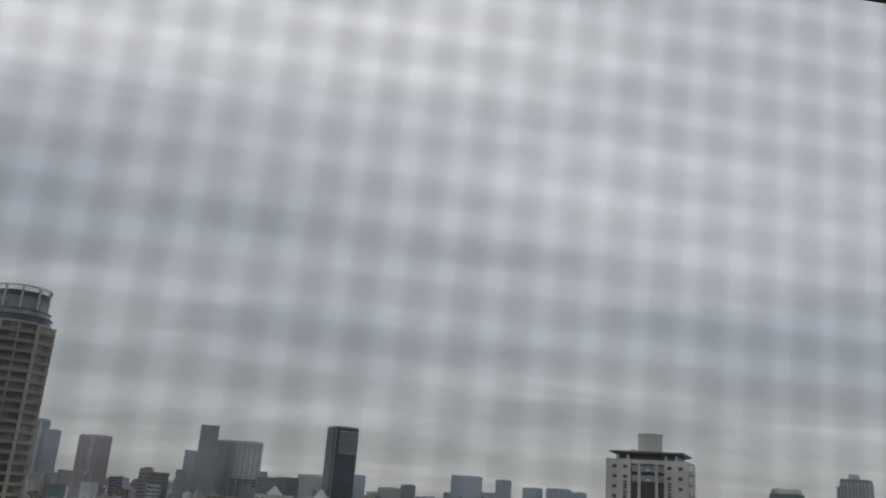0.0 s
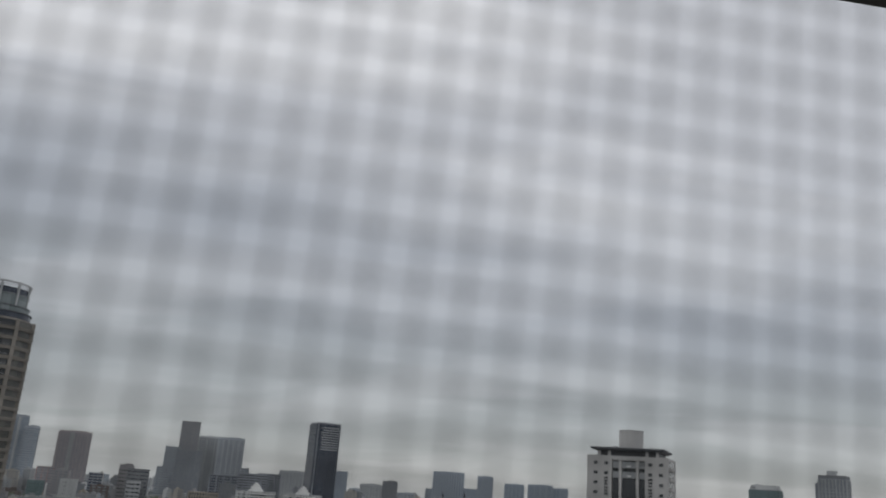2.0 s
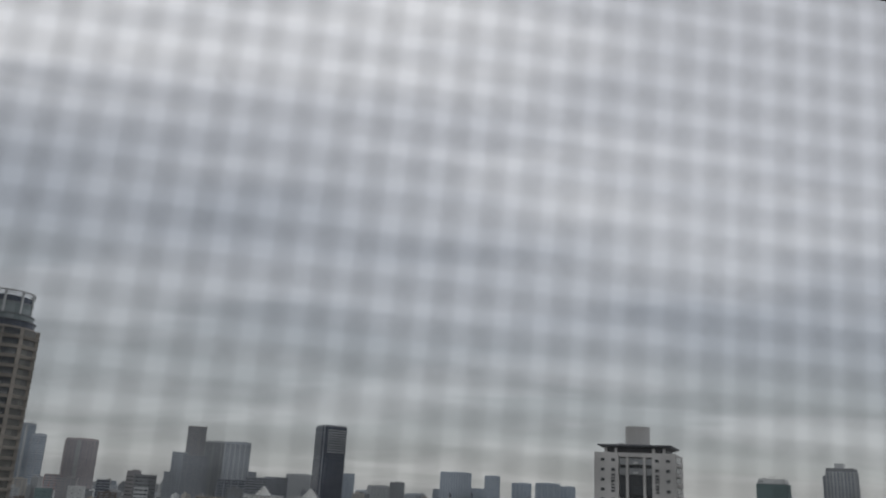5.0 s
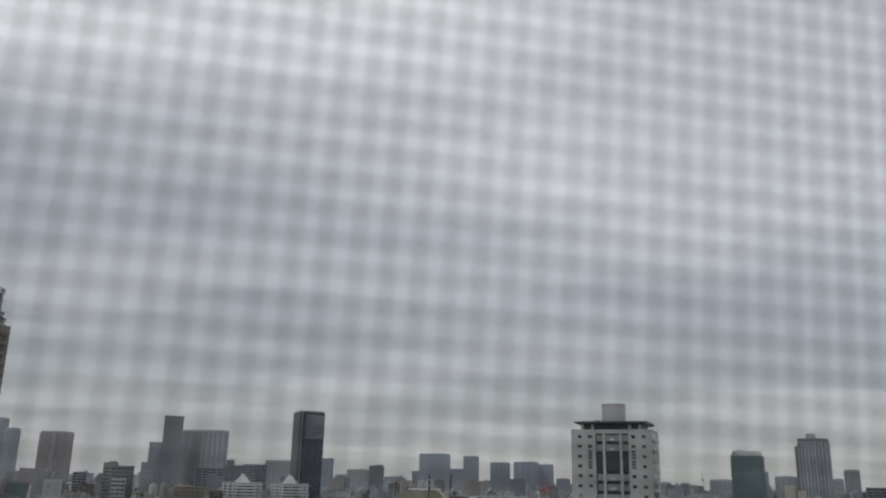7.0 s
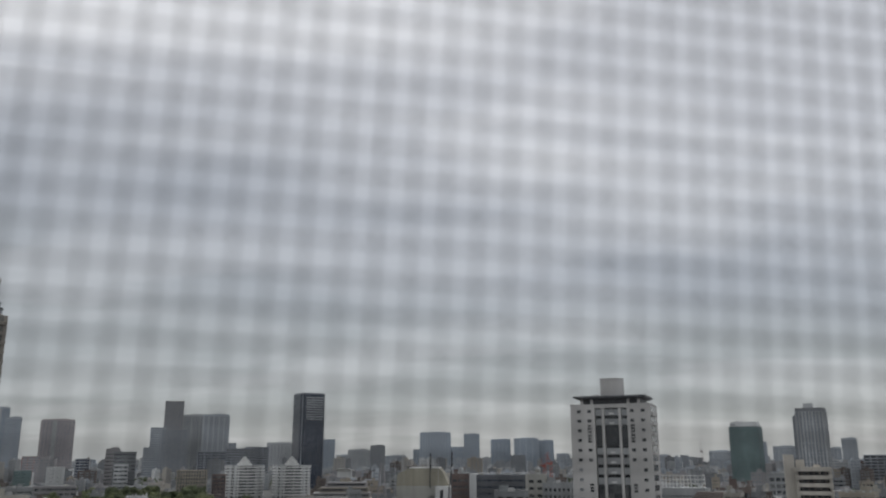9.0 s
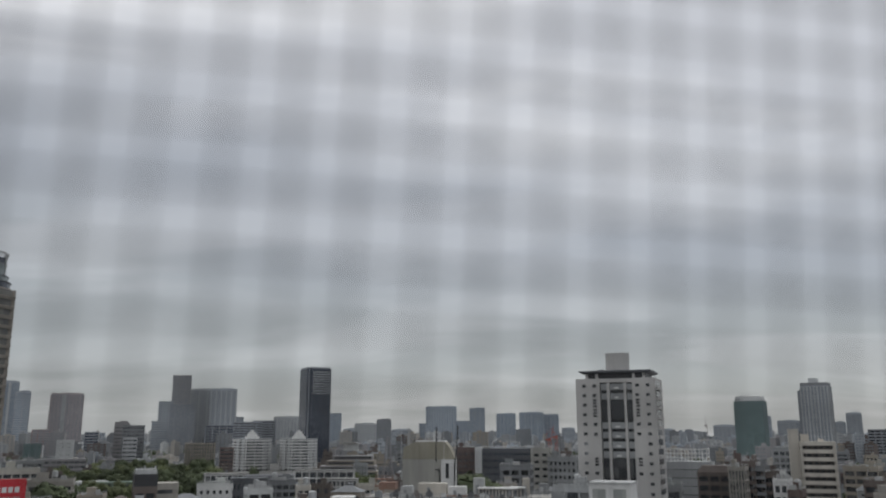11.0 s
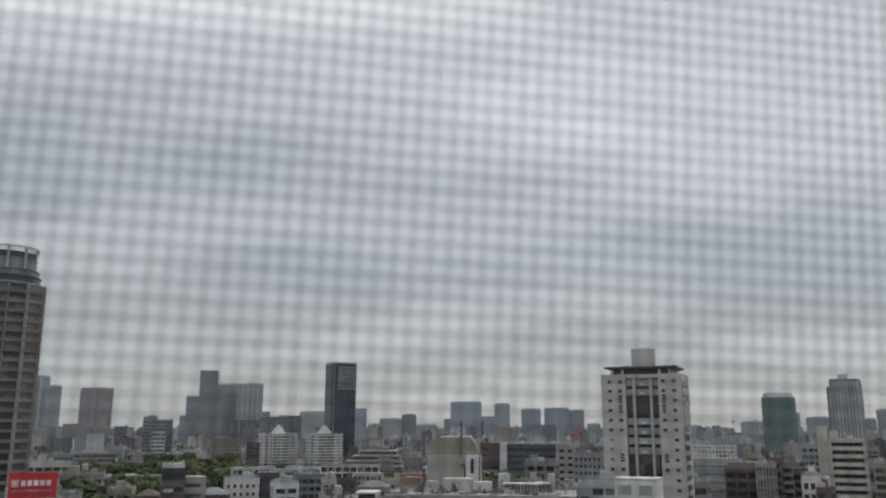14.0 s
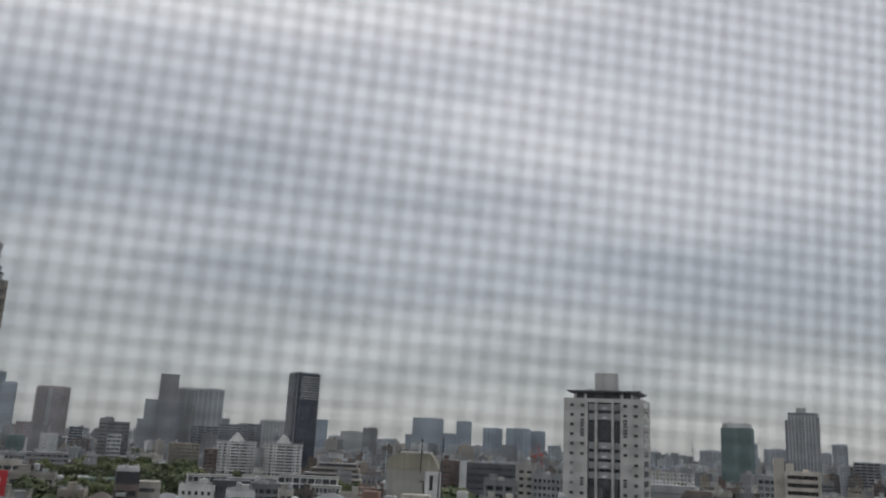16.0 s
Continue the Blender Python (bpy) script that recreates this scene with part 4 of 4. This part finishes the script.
for k in range(4):
    bm = bmesh.new()
    box(bm, 3 * k * 0.4, 4.0 * k, 0, 40 - 5 * k, 26 - 4 * k, 12.6 + 3.0 * k)
    part("terrace", bm, DUSK if k % 2 else TAN, terr)
    bm = bmesh.new()
    box(bm, 1.2 * k, 4.0 * k - 13.06 + 2 * k, 10.6 + 3.0 * k, 38 - 5 * k, 0.2, 1.2)
    part("terrace_window", bm, GLASS_D, terr)
bm = bmesh.new()
box(bm, 2, 10, 24.6, 9, 7, 4.0)
prism(bm, [(-3.5, 6), (7.5, 6), (7.5, 14), (-3.5, 14)], 28.6, 1.4, 0.6)
part("roof_pavilion", bm, WHITE, terr)
od = block("office_block", "wide dark grey office block", 4.85, 480, 25, 14, 28.2, turn=-4, piers=11, pw=0.35, wall=DARK, pier=DARK, glass=GLASS_N, band=0.72, near=True, gear=False)
bm = bmesh.new()
box(bm, -14.2, -2, 0, 3.4, 10, 28.6)
part("stair_tower", bm, WHITE, od, "white stair tower")
bm = bmesh.new()
strut(bm, (-12.5, -6.9, 29.1), (12.5, -6.9, 29.1), 0.12)
for k in range(14):
    strut(bm, (-12.5 + 1.92 * k, -6.9, 28.2), (-12.5 + 1.92 * k, -6.9, 29.1), 0.06)
part("roof_rail", bm, WHITE_B, od)
block("apartment_block", "dull brick-brown apartment block", 2.35, 500, 9.5, 9, 27.5, piers=4, pw=0.9, wall=BRICK, band=0.6, near=True)
block("apartment_block", "grey rendered apartment block with open balconies", 5.3, 400, 12.4, 10, 22.0, turn=-8, storey=3.0, piers=4, pw=0.9, out=1.2, wall=MID, glass=GLASS_D, near=True)
block("apartment_block", "pale apartment block with a dark recess", 6.75, 455, 9, 10, 28.0, turn=-5, piers=3, pw=1.6, wall=PLANT, glass=GLASS_D, band=0.6, near=True)
block("apartment_block", "white apartment block with outside stairs", 8.0, 450, 13, 10, 24.2, turn=-6, storey=2.9, piers=7, pw=0.9, wall=GREY, band=0.5, out=0.9, near=True)
block("apartment_block", "pale low block with roof plant", 8.6, 300, 12, 9, 19.4, turn=-8, piers=4, wall=PALE, near=True)
block("apartment_block", "grey block with cluttered roof", 7.2, 290, 9, 9, 17.6, turn=-4, piers=4, wall=GREY, near=True)
wf = thing("white_house_block", "white framed building with large square grey panes", "building", 10.8, 200, -10)
bm = bmesh.new()
box(bm, 0, 0, 0, 8.2, 8, 25.4)
part("body", bm, WHITE_B, wf)
bm = bmesh.new()
box(bm, 0, 0, 25.4, 8.5, 8.3, 0.3)
part("roof_edge", bm, WHITE, wf)
for k in range(7):
    for x in (-2.1, 1.9):
        bm = bmesh.new()
        box(bm, x, -4.0, 22.6 - 3.3 * k, 2.5, 0.12, 1.8)
        w = part("window", bm, PANE, wf, "large square pale pane")
        bm = bmesh.new()
        box(bm, x, -4.1, 22.4 - 3.3 * k, 2.9, 0.3, 0.18)
        part("sill", bm, WHITE, w)
    bm = bmesh.new()
    box(bm, 0, -4.05, 21.7 - 3.3 * k, 8.15, 0.16, 0.22)
    part("string_course", bm, PALE, wf)
fr = block("flat_roofed_block", "broad concrete block with a cluttered pale flat roof", 1.9, 186, 34, 16, 23.0, turn=-6, piers=9, wall=PLANT, band=0.5, near=True, gear=False)
bm = bmesh.new()
box(bm, 0, 0, 23.0, 34.6, 16.6, 0.5)
part("roof", bm, WARM_ROOF, fr, "warm grey roof membrane")
for x, y, sx, sy, sz, mat in ((-5.1, 2.0, 5.4, 3.4, 2.25, CREAM), (-0.3, 1.6, 3.4, 2.6, 1.7, WHITE_B), (3.5, 5.2, 2.1, 2.0, 3.1, WHITE), (12.6, 3.4, 1.4, 1.4, 3.2, BEIGE), (-10.6, 5.4, 2.2, 2.2, 1.5, PALE)):
    bm = bmesh.new()
    box(bm, x, y, 23.5, sx, sy, sz)
    bmesh.ops.bevel(bm, geom=bm.edges[:], offset=0.03, segments=1, affect="EDGES")
    box(bm, x, y, 23.4 + sz, sx - 0.3, sy - 0.3, 0.2)
    for k in (-0.36, 0.12, 0.4):
        box(bm, x + k * sx, y - sy / 2 - 0.02, 23.5, 0.1, 0.1, sz - 0.2)
    house = part("roof_house", bm, mat, fr)
    bm = bmesh.new()
    box(bm, x - 0.12 * sx, y - sy / 2 - 0.05, 23.6, 0.6, 0.06, min(1.8, sz - 0.7))
    part("hatch", bm, GREY, house)
bm = bmesh.new()
for px in (-15.3, -12.7):
    for py in (2.2, 4.6):
        box(bm, px, py, 23.5, 0.16, 0.16, 1.3)
box(bm, -14.0, 3.4, 24.6, 3.2, 2.8, 1.3)
for k in range(7):
    box(bm, -15.4 + 0.46 * k, 1.94, 24.55, 0.1, 0.1, 1.45)
part("rusty_hopper", bm, RUST, fr, "rust-brown steel housing on legs")
for cx, cy, wid in ((7.4, 0.3, 7.4), (11.0, 2.6, 3.0)):
    # a solid dark box stands in for the shaded inside of the screen
    bm = bmesh.new()
    box(bm, cx, cy, 23.5, wid - 0.6, 2.3, 1.35)
    part("louvre_core", bm, DARK, fr, "dark box in place of the shade behind the slats")
    slat_bm = bmesh.new()
    box(slat_bm, 0, 0, 23.5, 0.18, 0.18, 1.45)
    slat = mesh_of("slat", slat_bm, CREAM)
    for k in range(int(wid / 0.62)):
        shared("slat", slat, fr, (cx - wid / 2 + 0.3 + 0.62 * k, cy - 1.3, 0))
    bm = bmesh.new()
    box(bm, cx, cy, 24.95, wid, 3.0, 0.24)
    part("screen_cover", bm, WHITE_B, fr, "white cover over the slatted screen")
clutter = random.Random(71)
for k in range(46):
    bm = bmesh.new()
    x, y = clutter.uniform(-16, 13), clutter.uniform(-7.4, -1.4)
    sx, sy, sz = clutter.choice(((0.5, 0.5, 0.9), (1.8, 0.4, 0.3), (0.9, 0.7, 0.6), (3.4, 0.25, 0.2), (1.2, 0.9, 1.1), (0.3, 0.3, 1.4)))
    box(bm, x, y, 23.48, sx, sy, sz * clutter.uniform(0.7, 1.2))
    if sx > 0.8 and sz > 0.5:
        drum(bm, x, y, 23.5 + sz * 0.7, 0.25, sz * 0.6, 10)
    part(clutter.choice(("vent_box", "duct", "roof_crate")), bm, clutter.choice((DARK, BROWN, BROWN, MID, WHITE, GREY, BLACK)), fr)
for x, y in ((-9.5, -5.5), (-8.2, -5.5), (-6.9, -5.5), (-2.2, -5.0), (4.8, -4.6), (-11.0, -2.0), (0.5, -3.0)):
    shared("cooling_unit", UNITS[0], fr, (x, y, 23.5))
for x, y, turn in ((-1.0, -1.2, 0), (4.6, -1.0, 0), (-9.0, 0.5, math.pi / 2), (8.0, -4.0, 0), (13.0, -3.0, math.pi / 2)):
    shared("pipe_run", UNITS[4], fr, (x, y, 23.5), rz=turn)
bm = bmesh.new()
for y in (-1.9, -2.6):
    strut(bm, (-3.0, y, 23.75), (6.5, y, 23.75), 0.13)
for k in range(6):
    strut(bm, (-3.0 + 1.9 * k, -2.8, 23.6), (-3.0 + 1.9 * k, -1.7, 23.6), 0.1)
part("duct_rack", bm, RUST, fr, "brown steel duct rack")
bm = bmesh.new()
for y in (-8.1, 8.1):
    for z in (24.0, 24.5):
        strut(bm, (-17, y, z), (17, y, z), 0.04)
    for k in range(24):
        strut(bm, (-17 + 1.47 * k, y, 23.5), (-17 + 1.47 * k, y, 24.5), 0.035)
part("roof_railing", bm, GREY, fr)
gr = block("office_block", "grey office block under a white steel roof grid", 15.0, 430, 19.5, 14, 23.5, turn=-6, piers=2, pw=1.2, wall=GREY, band=0.9, near=True, gear=False)
bm = bmesh.new()
for z in (23.5, 25.2, 26.9, 28.6):
    strut(bm, (-8.8, -6.6, z), (8.8, -6.6, z), 0.16)
    strut(bm, (8.8, -6.6, z), (8.8, 6.0, z), 0.14)
    strut(bm, (-8.8, -6.6, z), (-8.8, 6.0, z), 0.14)
for k in range(7):
    strut(bm, (-8.8 + 2.93 * k, -6.6, 23.4), (-8.8 + 2.93 * k, -6.6, 28.6), 0.15)
    strut(bm, (-8.8 + 2.93 * k, 6.0, 23.4), (-8.8 + 2.93 * k, 6.0, 28.6), 0.15)
part("roof_grid", bm, WHITE_B, gr, "white steel frame round the roof")
br = block("apartment_block", "brown tiled apartment block with rounded shoulders", 16.55, 360, 11.6, 10, 21.8, turn=-8, piers=4, wall=BROWN, glass=GLASS_D, near=True, gear=False)
bm = bmesh.new()
prism(bm, [(-5.8, -5), (5.8, -5), (5.8, 5), (-5.8, 5)], 21.8, 2.2, 0.75)
part("shoulder_roof", bm, BROWN, br)
st = block("narrow_building", "sand-coloured building with tall vertical ribs", 17.75, 345, 5.4, 8, 23.4, turn=-10, piers=6, pw=0.4, wall=SAND, band=0.15, near=True)
for k, (az, h) in enumerate(((18.45, 24.4), (18.95, 22.8), (19.45, 20.6))):
    block("stepped_apartment", "brown-grey stepped apartment block with balconies", az, 380, 4.6, 10, h, turn=-12, storey=2.9, out=1.0, piers=2, pw=0.3, sides=3, wall=BROWN if k % 2 == 0 else MID, glass=GLASS_D, near=True, group="stepped apartments")
block("office_block", "mid-rise grey glazed office block", 20.25, 510, 9, 10, 27.6, turn=-10, piers=4, wall=GREY, near=True)
block("narrow_building", "white rendered narrow building", 20.05, 330, 4.6, 8, 20.4, turn=-10, piers=3, wall=WHITE_B, near=True)
block("narrow_building", "red-brown tiled narrow building", 20.75, 320, 4.2, 8, 17.6, turn=-10, piers=2, wall=BRICK, near=True)
block("apartment_block", "brown apartment block with pale bands", 24.2, 430, 13, 11, 21.5, turn=-10, piers=4, wall=TAN, glass=GLASS_D, near=True)
block("apartment_block", "dark brown apartment block", 25.2, 360, 11, 11, 19.0, turn=-12, piers=4, wall=BROWN, glass=GLASS_D, near=True)
block("apartment_block", "grey apartment block beside the white tower", 13.9, 345, 9, 10, 17.5, turn=-6, piers=3, wall=GREY, near=True)
block("apartment_block", "low brown-grey apartment block before the white slab", -20.2, 800, 34, 12, 17.0, turn=4, piers=9, wall=DUSK, band=0.55, gear=False)
block("site_building", "building under green safety sheeting", -21.75, 900, 13, 9, 27.4, piers=3, wall=SHEET, band=0.9, gear=False)
block("apartment_block", "white slab block before the rose tower", -20.1, 880, 14, 9, 30.5, piers=3, pw=3.0, wall=WHITE, band=0.9, gear=False)

cg = block("corner_building", "white framed corner building with dark glass", -4.75, 236, 5.2, 7, 20.6, turn=-8, storey=3.4, piers=2, pw=0.5, out=0.6, wall=WHITE_B, glass=GLASS_D, band=0.12, near=True, gear=False)
block("shop_building", "dark timber-brown low shop building", -6.6, 250, 9, 8, 17.4, turn=5, piers=4, wall=BROWN, near=True)
block("garden_house", "low pale garden pavilion among the trees", -18.6, 590, 16, 9, 9.5, turn=10, piers=6, wall=WHITE, near=True, gear=False)
block("garden_house", "low green-roofed glasshouse among the trees", -17.4, 520, 20, 9, 12.0, turn=6, piers=8, wall=ROOF_G, glass=GLASS, band=0.3, near=True, gear=False)
block("site_office", "grey site building with cream shutters", -22.0, 640, 18, 10, 19.0, turn=6, piers=5, wall=GREY, near=True)

# ---- trees ----


def tree_mesh(seed, leaf):
    r = random.Random(seed)
    bm = bmesh.new()
    drum(bm, 0, 0, 0, 0.32, 4.5, 8, 0.2)
    for k in range(6):
        a = k * 1.05 + r.uniform(-0.3, 0.3)
        z = r.uniform(3.0, 4.4)
        strut(bm, (0, 0, z), (2.4 * math.cos(a), 2.4 * math.sin(a), z + r.uniform(1.6, 3.2)), 0.09)
    trunk = mesh_of("trunk", bm, BARK)
    verts, faces = [], []
    lumps = [Vector((r.uniform(-2.6, 2.6), r.uniform(-2.6, 2.6), r.uniform(3.2, 8.6))) for _ in range(20)]
    for lump in lumps:
        size = r.uniform(1.4, 2.3) * (1.2 - 0.045 * lump.z)
        for _ in range(165):
            n = Vector((r.gauss(0, 1), r.gauss(0, 1), r.gauss(0, 1))).normalized()
            c = lump + n * size * r.uniform(0.55, 1.15)
            u = n.orthogonal().normalized()
            u.rotate(Matrix.Rotation(r.uniform(0, 6.28), 3, n))
            w = n.cross(u) + n * r.uniform(-0.5, 0.5)
            s = r.uniform(0.32, 0.56)
            i = len(verts)
            verts += [c - u * s, c - w * s * 0.6, c + u * s + n * 0.12, c + w * s * 0.6]
            faces.append((i, i + 1, i + 2, i + 3))
    crown = bpy.data.meshes.new("crown")
    crown.from_pydata(verts, [], faces)
    crown.materials.append(leaf)
    return trunk, crown


TREES = [tree_mesh(11 + k, leaf) for k, leaf in enumerate((LEAF, LEAF_B, LEAF, LEAF_B, LEAF))]


def tree(az, dist, size, kind, z=0.0):
    t = thing("tree", "broadleaf tree with a " + ("dark green" if kind % 2 == 0 else "fresh green") + " crown among the roofs", "tree", az, dist, rng.uniform(0, 360), z=z, group="city trees")
    t.scale = (size * rng.uniform(0.9, 1.2), size * rng.uniform(0.9, 1.2), size)
    shared("trunk", TREES[kind][0], t)
    shared("crown", TREES[kind][1], t)


TAKEN = []
for ob in list(scene.objects):
    if ob.parent is None and ob.type == "EMPTY" and ob.location.length > 100:
        reach = max((max(abs(c[0]) for c in ch.bound_box) + max(abs(c[1]) for c in ch.bound_box) * 0.5 for ch in ob.children if ch.type == "MESH"), default=5)
        TAKEN.append((ob.location.x, ob.location.y, reach))


def free(x, y, r):
    return all((x - a) ** 2 + (y - b) ** 2 > (r + c) ** 2 for a, b, c in TAKEN)


for _ in range(230):
    az, dist = rng.uniform(-21.0, -12.2), rng.uniform(600, 880)
    x, y = spot(az, dist)
    if az < -17.6 and rng.random() > 0.3:
        continue
    if free(x, y, 1.0):
        tree(az, dist, rng.choice((0.8, 0.95, 1.1, 1.25, 1.5)) * rng.uniform(0.9, 1.1), rng.randrange(5))
        TAKEN.append((x, y, 3.2))
for az, dist, size, kind in ((-19.2, 318, 1.6, 0), (-18.8, 322, 1.3, 2), (-13.3, 440, 1.9, 0), (-13.9, 430, 1.9, 2), (-14.3, 425, 1.6, 4), (-20.05, 352, 2.0, 0), (-19.6, 357, 1.7, 2), (-20.9, 345, 1.4, 4), (2.35, 320, 2.3, 0), (2.95, 326, 2.2, 2), (2.0, 332, 2.0, 4), (-3.7, 560, 1.4, 1), (-3.3, 566, 1.3, 0), (-6.4, 560, 1.2, 1),
                             (-7.0, 420, 1.2, 3), (-21.3, 520, 1.3, 1), (-19.8, 500, 1.3, 2), (-18.2, 480, 1.5, 1), (-17.7, 470, 1.4, 3), (-17.2, 460, 1.5, 3), (-16.8, 462, 1.4, 1), (-9.7, 380, 1.2, 2), (6.2, 350, 1.2, 0), (17.0, 520, 1.3, 0), (-16.3, 610, 1.4, 0)):
    tree(az, dist, size, kind)
    TAKEN.append((*spot(az, dist), 3.0))

# ---- the carpet of smaller buildings ----
WALLS = (WHITE, PALE, GREY, GREY, MID, MID, MID, BEIGE, SAND, SAND, TAN, TAN, TAN, BROWN, BROWN, BROWN, BRICK)
TONES = {WHITE: "white rendered", WHITE_B: "bright white tiled", PALE: "pale grey concrete", GREY: "grey concrete", MID: "dark grey tiled", BEIGE: "beige tiled", SAND: "sand-coloured", TAN: "tan stucco",
         BROWN: "brown tiled", BRICK: "red-brown tiled", BLUEGREY: "blue-grey panelled"}
count = 0
for _ in range(6000):
    if count >= 290:
        break
    dist = math.sqrt(rng.uniform(215 ** 2, 860 ** 2))
    az = rng.uniform(-33, 33)
    x, y = spot(az, dist)
    w, d = rng.uniform(5.5, 12), rng.uniform(6, 11)
    if not free(x, y, 0.55 * max(w, d)) or (-17.6 < az < -12 and 620 < dist < 890) or (dist < 340 and 7 < az < 14.5) or (dist > 575 and -11.4 < az < -6.1):
        continue
    drop = 0.060 if dist < 330 else 0.045 if dist < 500 else 0.026 if dist < 800 else 0.015
    if (-22 < az < -8.5 or az > 19) and dist < 560:
        drop = max(drop, 0.052)
    elif -22 < az < -11 and dist < 640:
        drop = 0.042
    top = min(rng.uniform(8, 23) if rng.random() < 0.8 else 27, EYE.z - dist * drop - rng.uniform(0, 5))
    if az < -17.6 and dist > 600:
        top = min(top, rng.uniform(7, 12))
    if top < 5:
        continue
    wall = rng.choice(WALLS)
    b = block("city_building", TONES[wall] + " city building of a few storeys", az, dist, w, d, max(6, top), turn=rng.choice((-12, -8, 4, 8, 35)), storey=3.0, band=rng.uniform(0.35, 0.6), out=rng.uniform(0.2, 0.9),
          piers=rng.randint(3, 6), pw=rng.uniform(0.4, 1.2), wall=wall, glass=rng.choice((GLASS, GLASS_D)), near=dist < 430, gear=dist > 430 or top > 15, group="small city buildings")
    if dist <= 430 and top <= 15:
        bm = bmesh.new()
        e = 0.5 * w + 0.4, 0.5 * d + 0.4
        prism(bm, [(-e[0], -e[1]), (e[0], -e[1]), (e[0], e[1]), (-e[0], e[1])], max(6, top), 2.2, rng.uniform(0.15, 0.4))
        part("hip_roof", bm, rng.choice((BROWN, MID, DARK, TAN)), b, "tiled hip roof")
    if dist < 430 and rng.random() < 0.6:
        balconies(b, w, d, max(6, top), 3.0, wall, rng.uniform(-0.15, 0.15) * w, w * rng.uniform(0.4, 0.65))
    TAKEN.append((x, y, 0.5 * max(w, d)))
    count += 1

# beyond that the roofs run together to the horizon
far_sets = {}
for _ in range(4600):
    dist = math.sqrt(rng.uniform(700 ** 2, 4400 ** 2))
    az = rng.uniform(-40, 40)
    x, y = spot(az, dist)
    w, d = rng.uniform(8, 16 + 0.006 * dist), rng.uniform(8, 16)
    if not free(x, y, 0.5 * max(w, d)) or (-21.5 < az < -12 and dist < 880) or (-11.4 < az < -6.1 and dist < 1030):
        continue
    top = rng.uniform(8, 17 if dist < 1000 else 24) if rng.random() < 0.85 or dist < 1200 else rng.uniform(25, 33 + 0.004 * dist)
    if az < -11.5 and dist < 1350:
        top = min(top, rng.uniform(8, 14))
    # past 1500 m paler, bluer walls carry the haze in their colour
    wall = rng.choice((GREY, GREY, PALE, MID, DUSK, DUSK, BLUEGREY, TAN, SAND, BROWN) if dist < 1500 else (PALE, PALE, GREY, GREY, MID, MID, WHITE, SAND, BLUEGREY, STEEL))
    bm = far_sets.setdefault(wall.name, (wall, []))[1]
    bm.append((x, y, w, d, top, -radians(az) + rng.uniform(-0.5, 0.5)))
CUBE = [(-0.5, -0.5), (0.5, -0.5), (0.5, 0.5), (-0.5, 0.5)]
roofs = new("distant_roofs")
tagged(roofs, "distant carpet of low grey and white city roofs", "distant buildings", kind="stuff")


def crates(name, items, mat):
    verts, faces = [], []
    for x, y, z, w, d, h, turn in items:
        c, s, i = math.cos(turn), math.sin(turn), len(verts)
        for zz in (z, z + h):
            verts += [(x + c * a * w - s * b * d, y + s * a * w + c * b * d, zz) for a, b in CUBE]
        faces += [(i, i + 3, i + 2, i + 1), (i + 4, i + 5, i + 6, i + 7)] + [(i + k, i + (k + 1) % 4, i + 4 + (k + 1) % 4, i + 4 + k) for k in range(4)]
    data = bpy.data.meshes.new(name)
    data.from_pydata(verts, [], faces)
    data.materials.append(mat)
    tagged(shared(name, data, roofs), kind="stuff")


glass_items = []
for wall, items in far_sets.values():
    bands = []
    for x, y, w, d, top, turn in items:
        glass_items.append((x, y, 0, w - 0.8, d - 0.8, top - 0.2, turn))
        for k in range(int(top / 3.4) + 1):
            z = top - 3.4 * k - 1.7
            if z > 2:
                bands.append((x, y, z, w, d, 1.75, turn))
        bands.append((x + rng.uniform(-2, 2), y, top, w * 0.3, d * 0.4, rng.uniform(1.5, 4), turn))
        for q in (-0.45, -0.15, 0.15, 0.45):
            c, s = math.cos(turn), math.sin(turn)
            bands.append((x + c * q * w, y + s * q * w, 0, 0.09 * w, d - 0.1, top - 0.1, turn))
    crates("storeys", bands, wall)
# haze-paled glass for all the distant windows
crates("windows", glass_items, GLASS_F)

# far tree tops between the roofs
verts, faces = [], []
r = random.Random(5)
for _ in range(420):
    dist = math.sqrt(r.uniform(420 ** 2, 2400 ** 2))
    x, y = spot(r.uniform(-30, 30), dist)
    if not free(x, y, 2.5):
        continue
    size = r.uniform(2.5, 4.5)
    for _ in range(70):
        n = Vector((r.gauss(0, 1), r.gauss(0, 1), r.gauss(0, 0.9))).normalized()
        c = Vector((x, y, 7.0)) + Vector((n.x * size, n.y * size, n.z * size * 1.1)) * r.uniform(0.6, 1.15)
        u = n.orthogonal().normalized()
        w = n.cross(u)
        s = r.uniform(0.6, 1.2)
        i = len(verts)
        verts += [c - u * s, c - w * s, c + u * s, c + w * s]
        faces.append((i, i + 1, i + 2, i + 3))
data = bpy.data.meshes.new("street_trees")
data.from_pydata(verts, [], faces)
data.materials.append(LEAF)
tagged(new("street_trees", data), "scattered dark green street trees between roofs", "trees", kind="stuff")
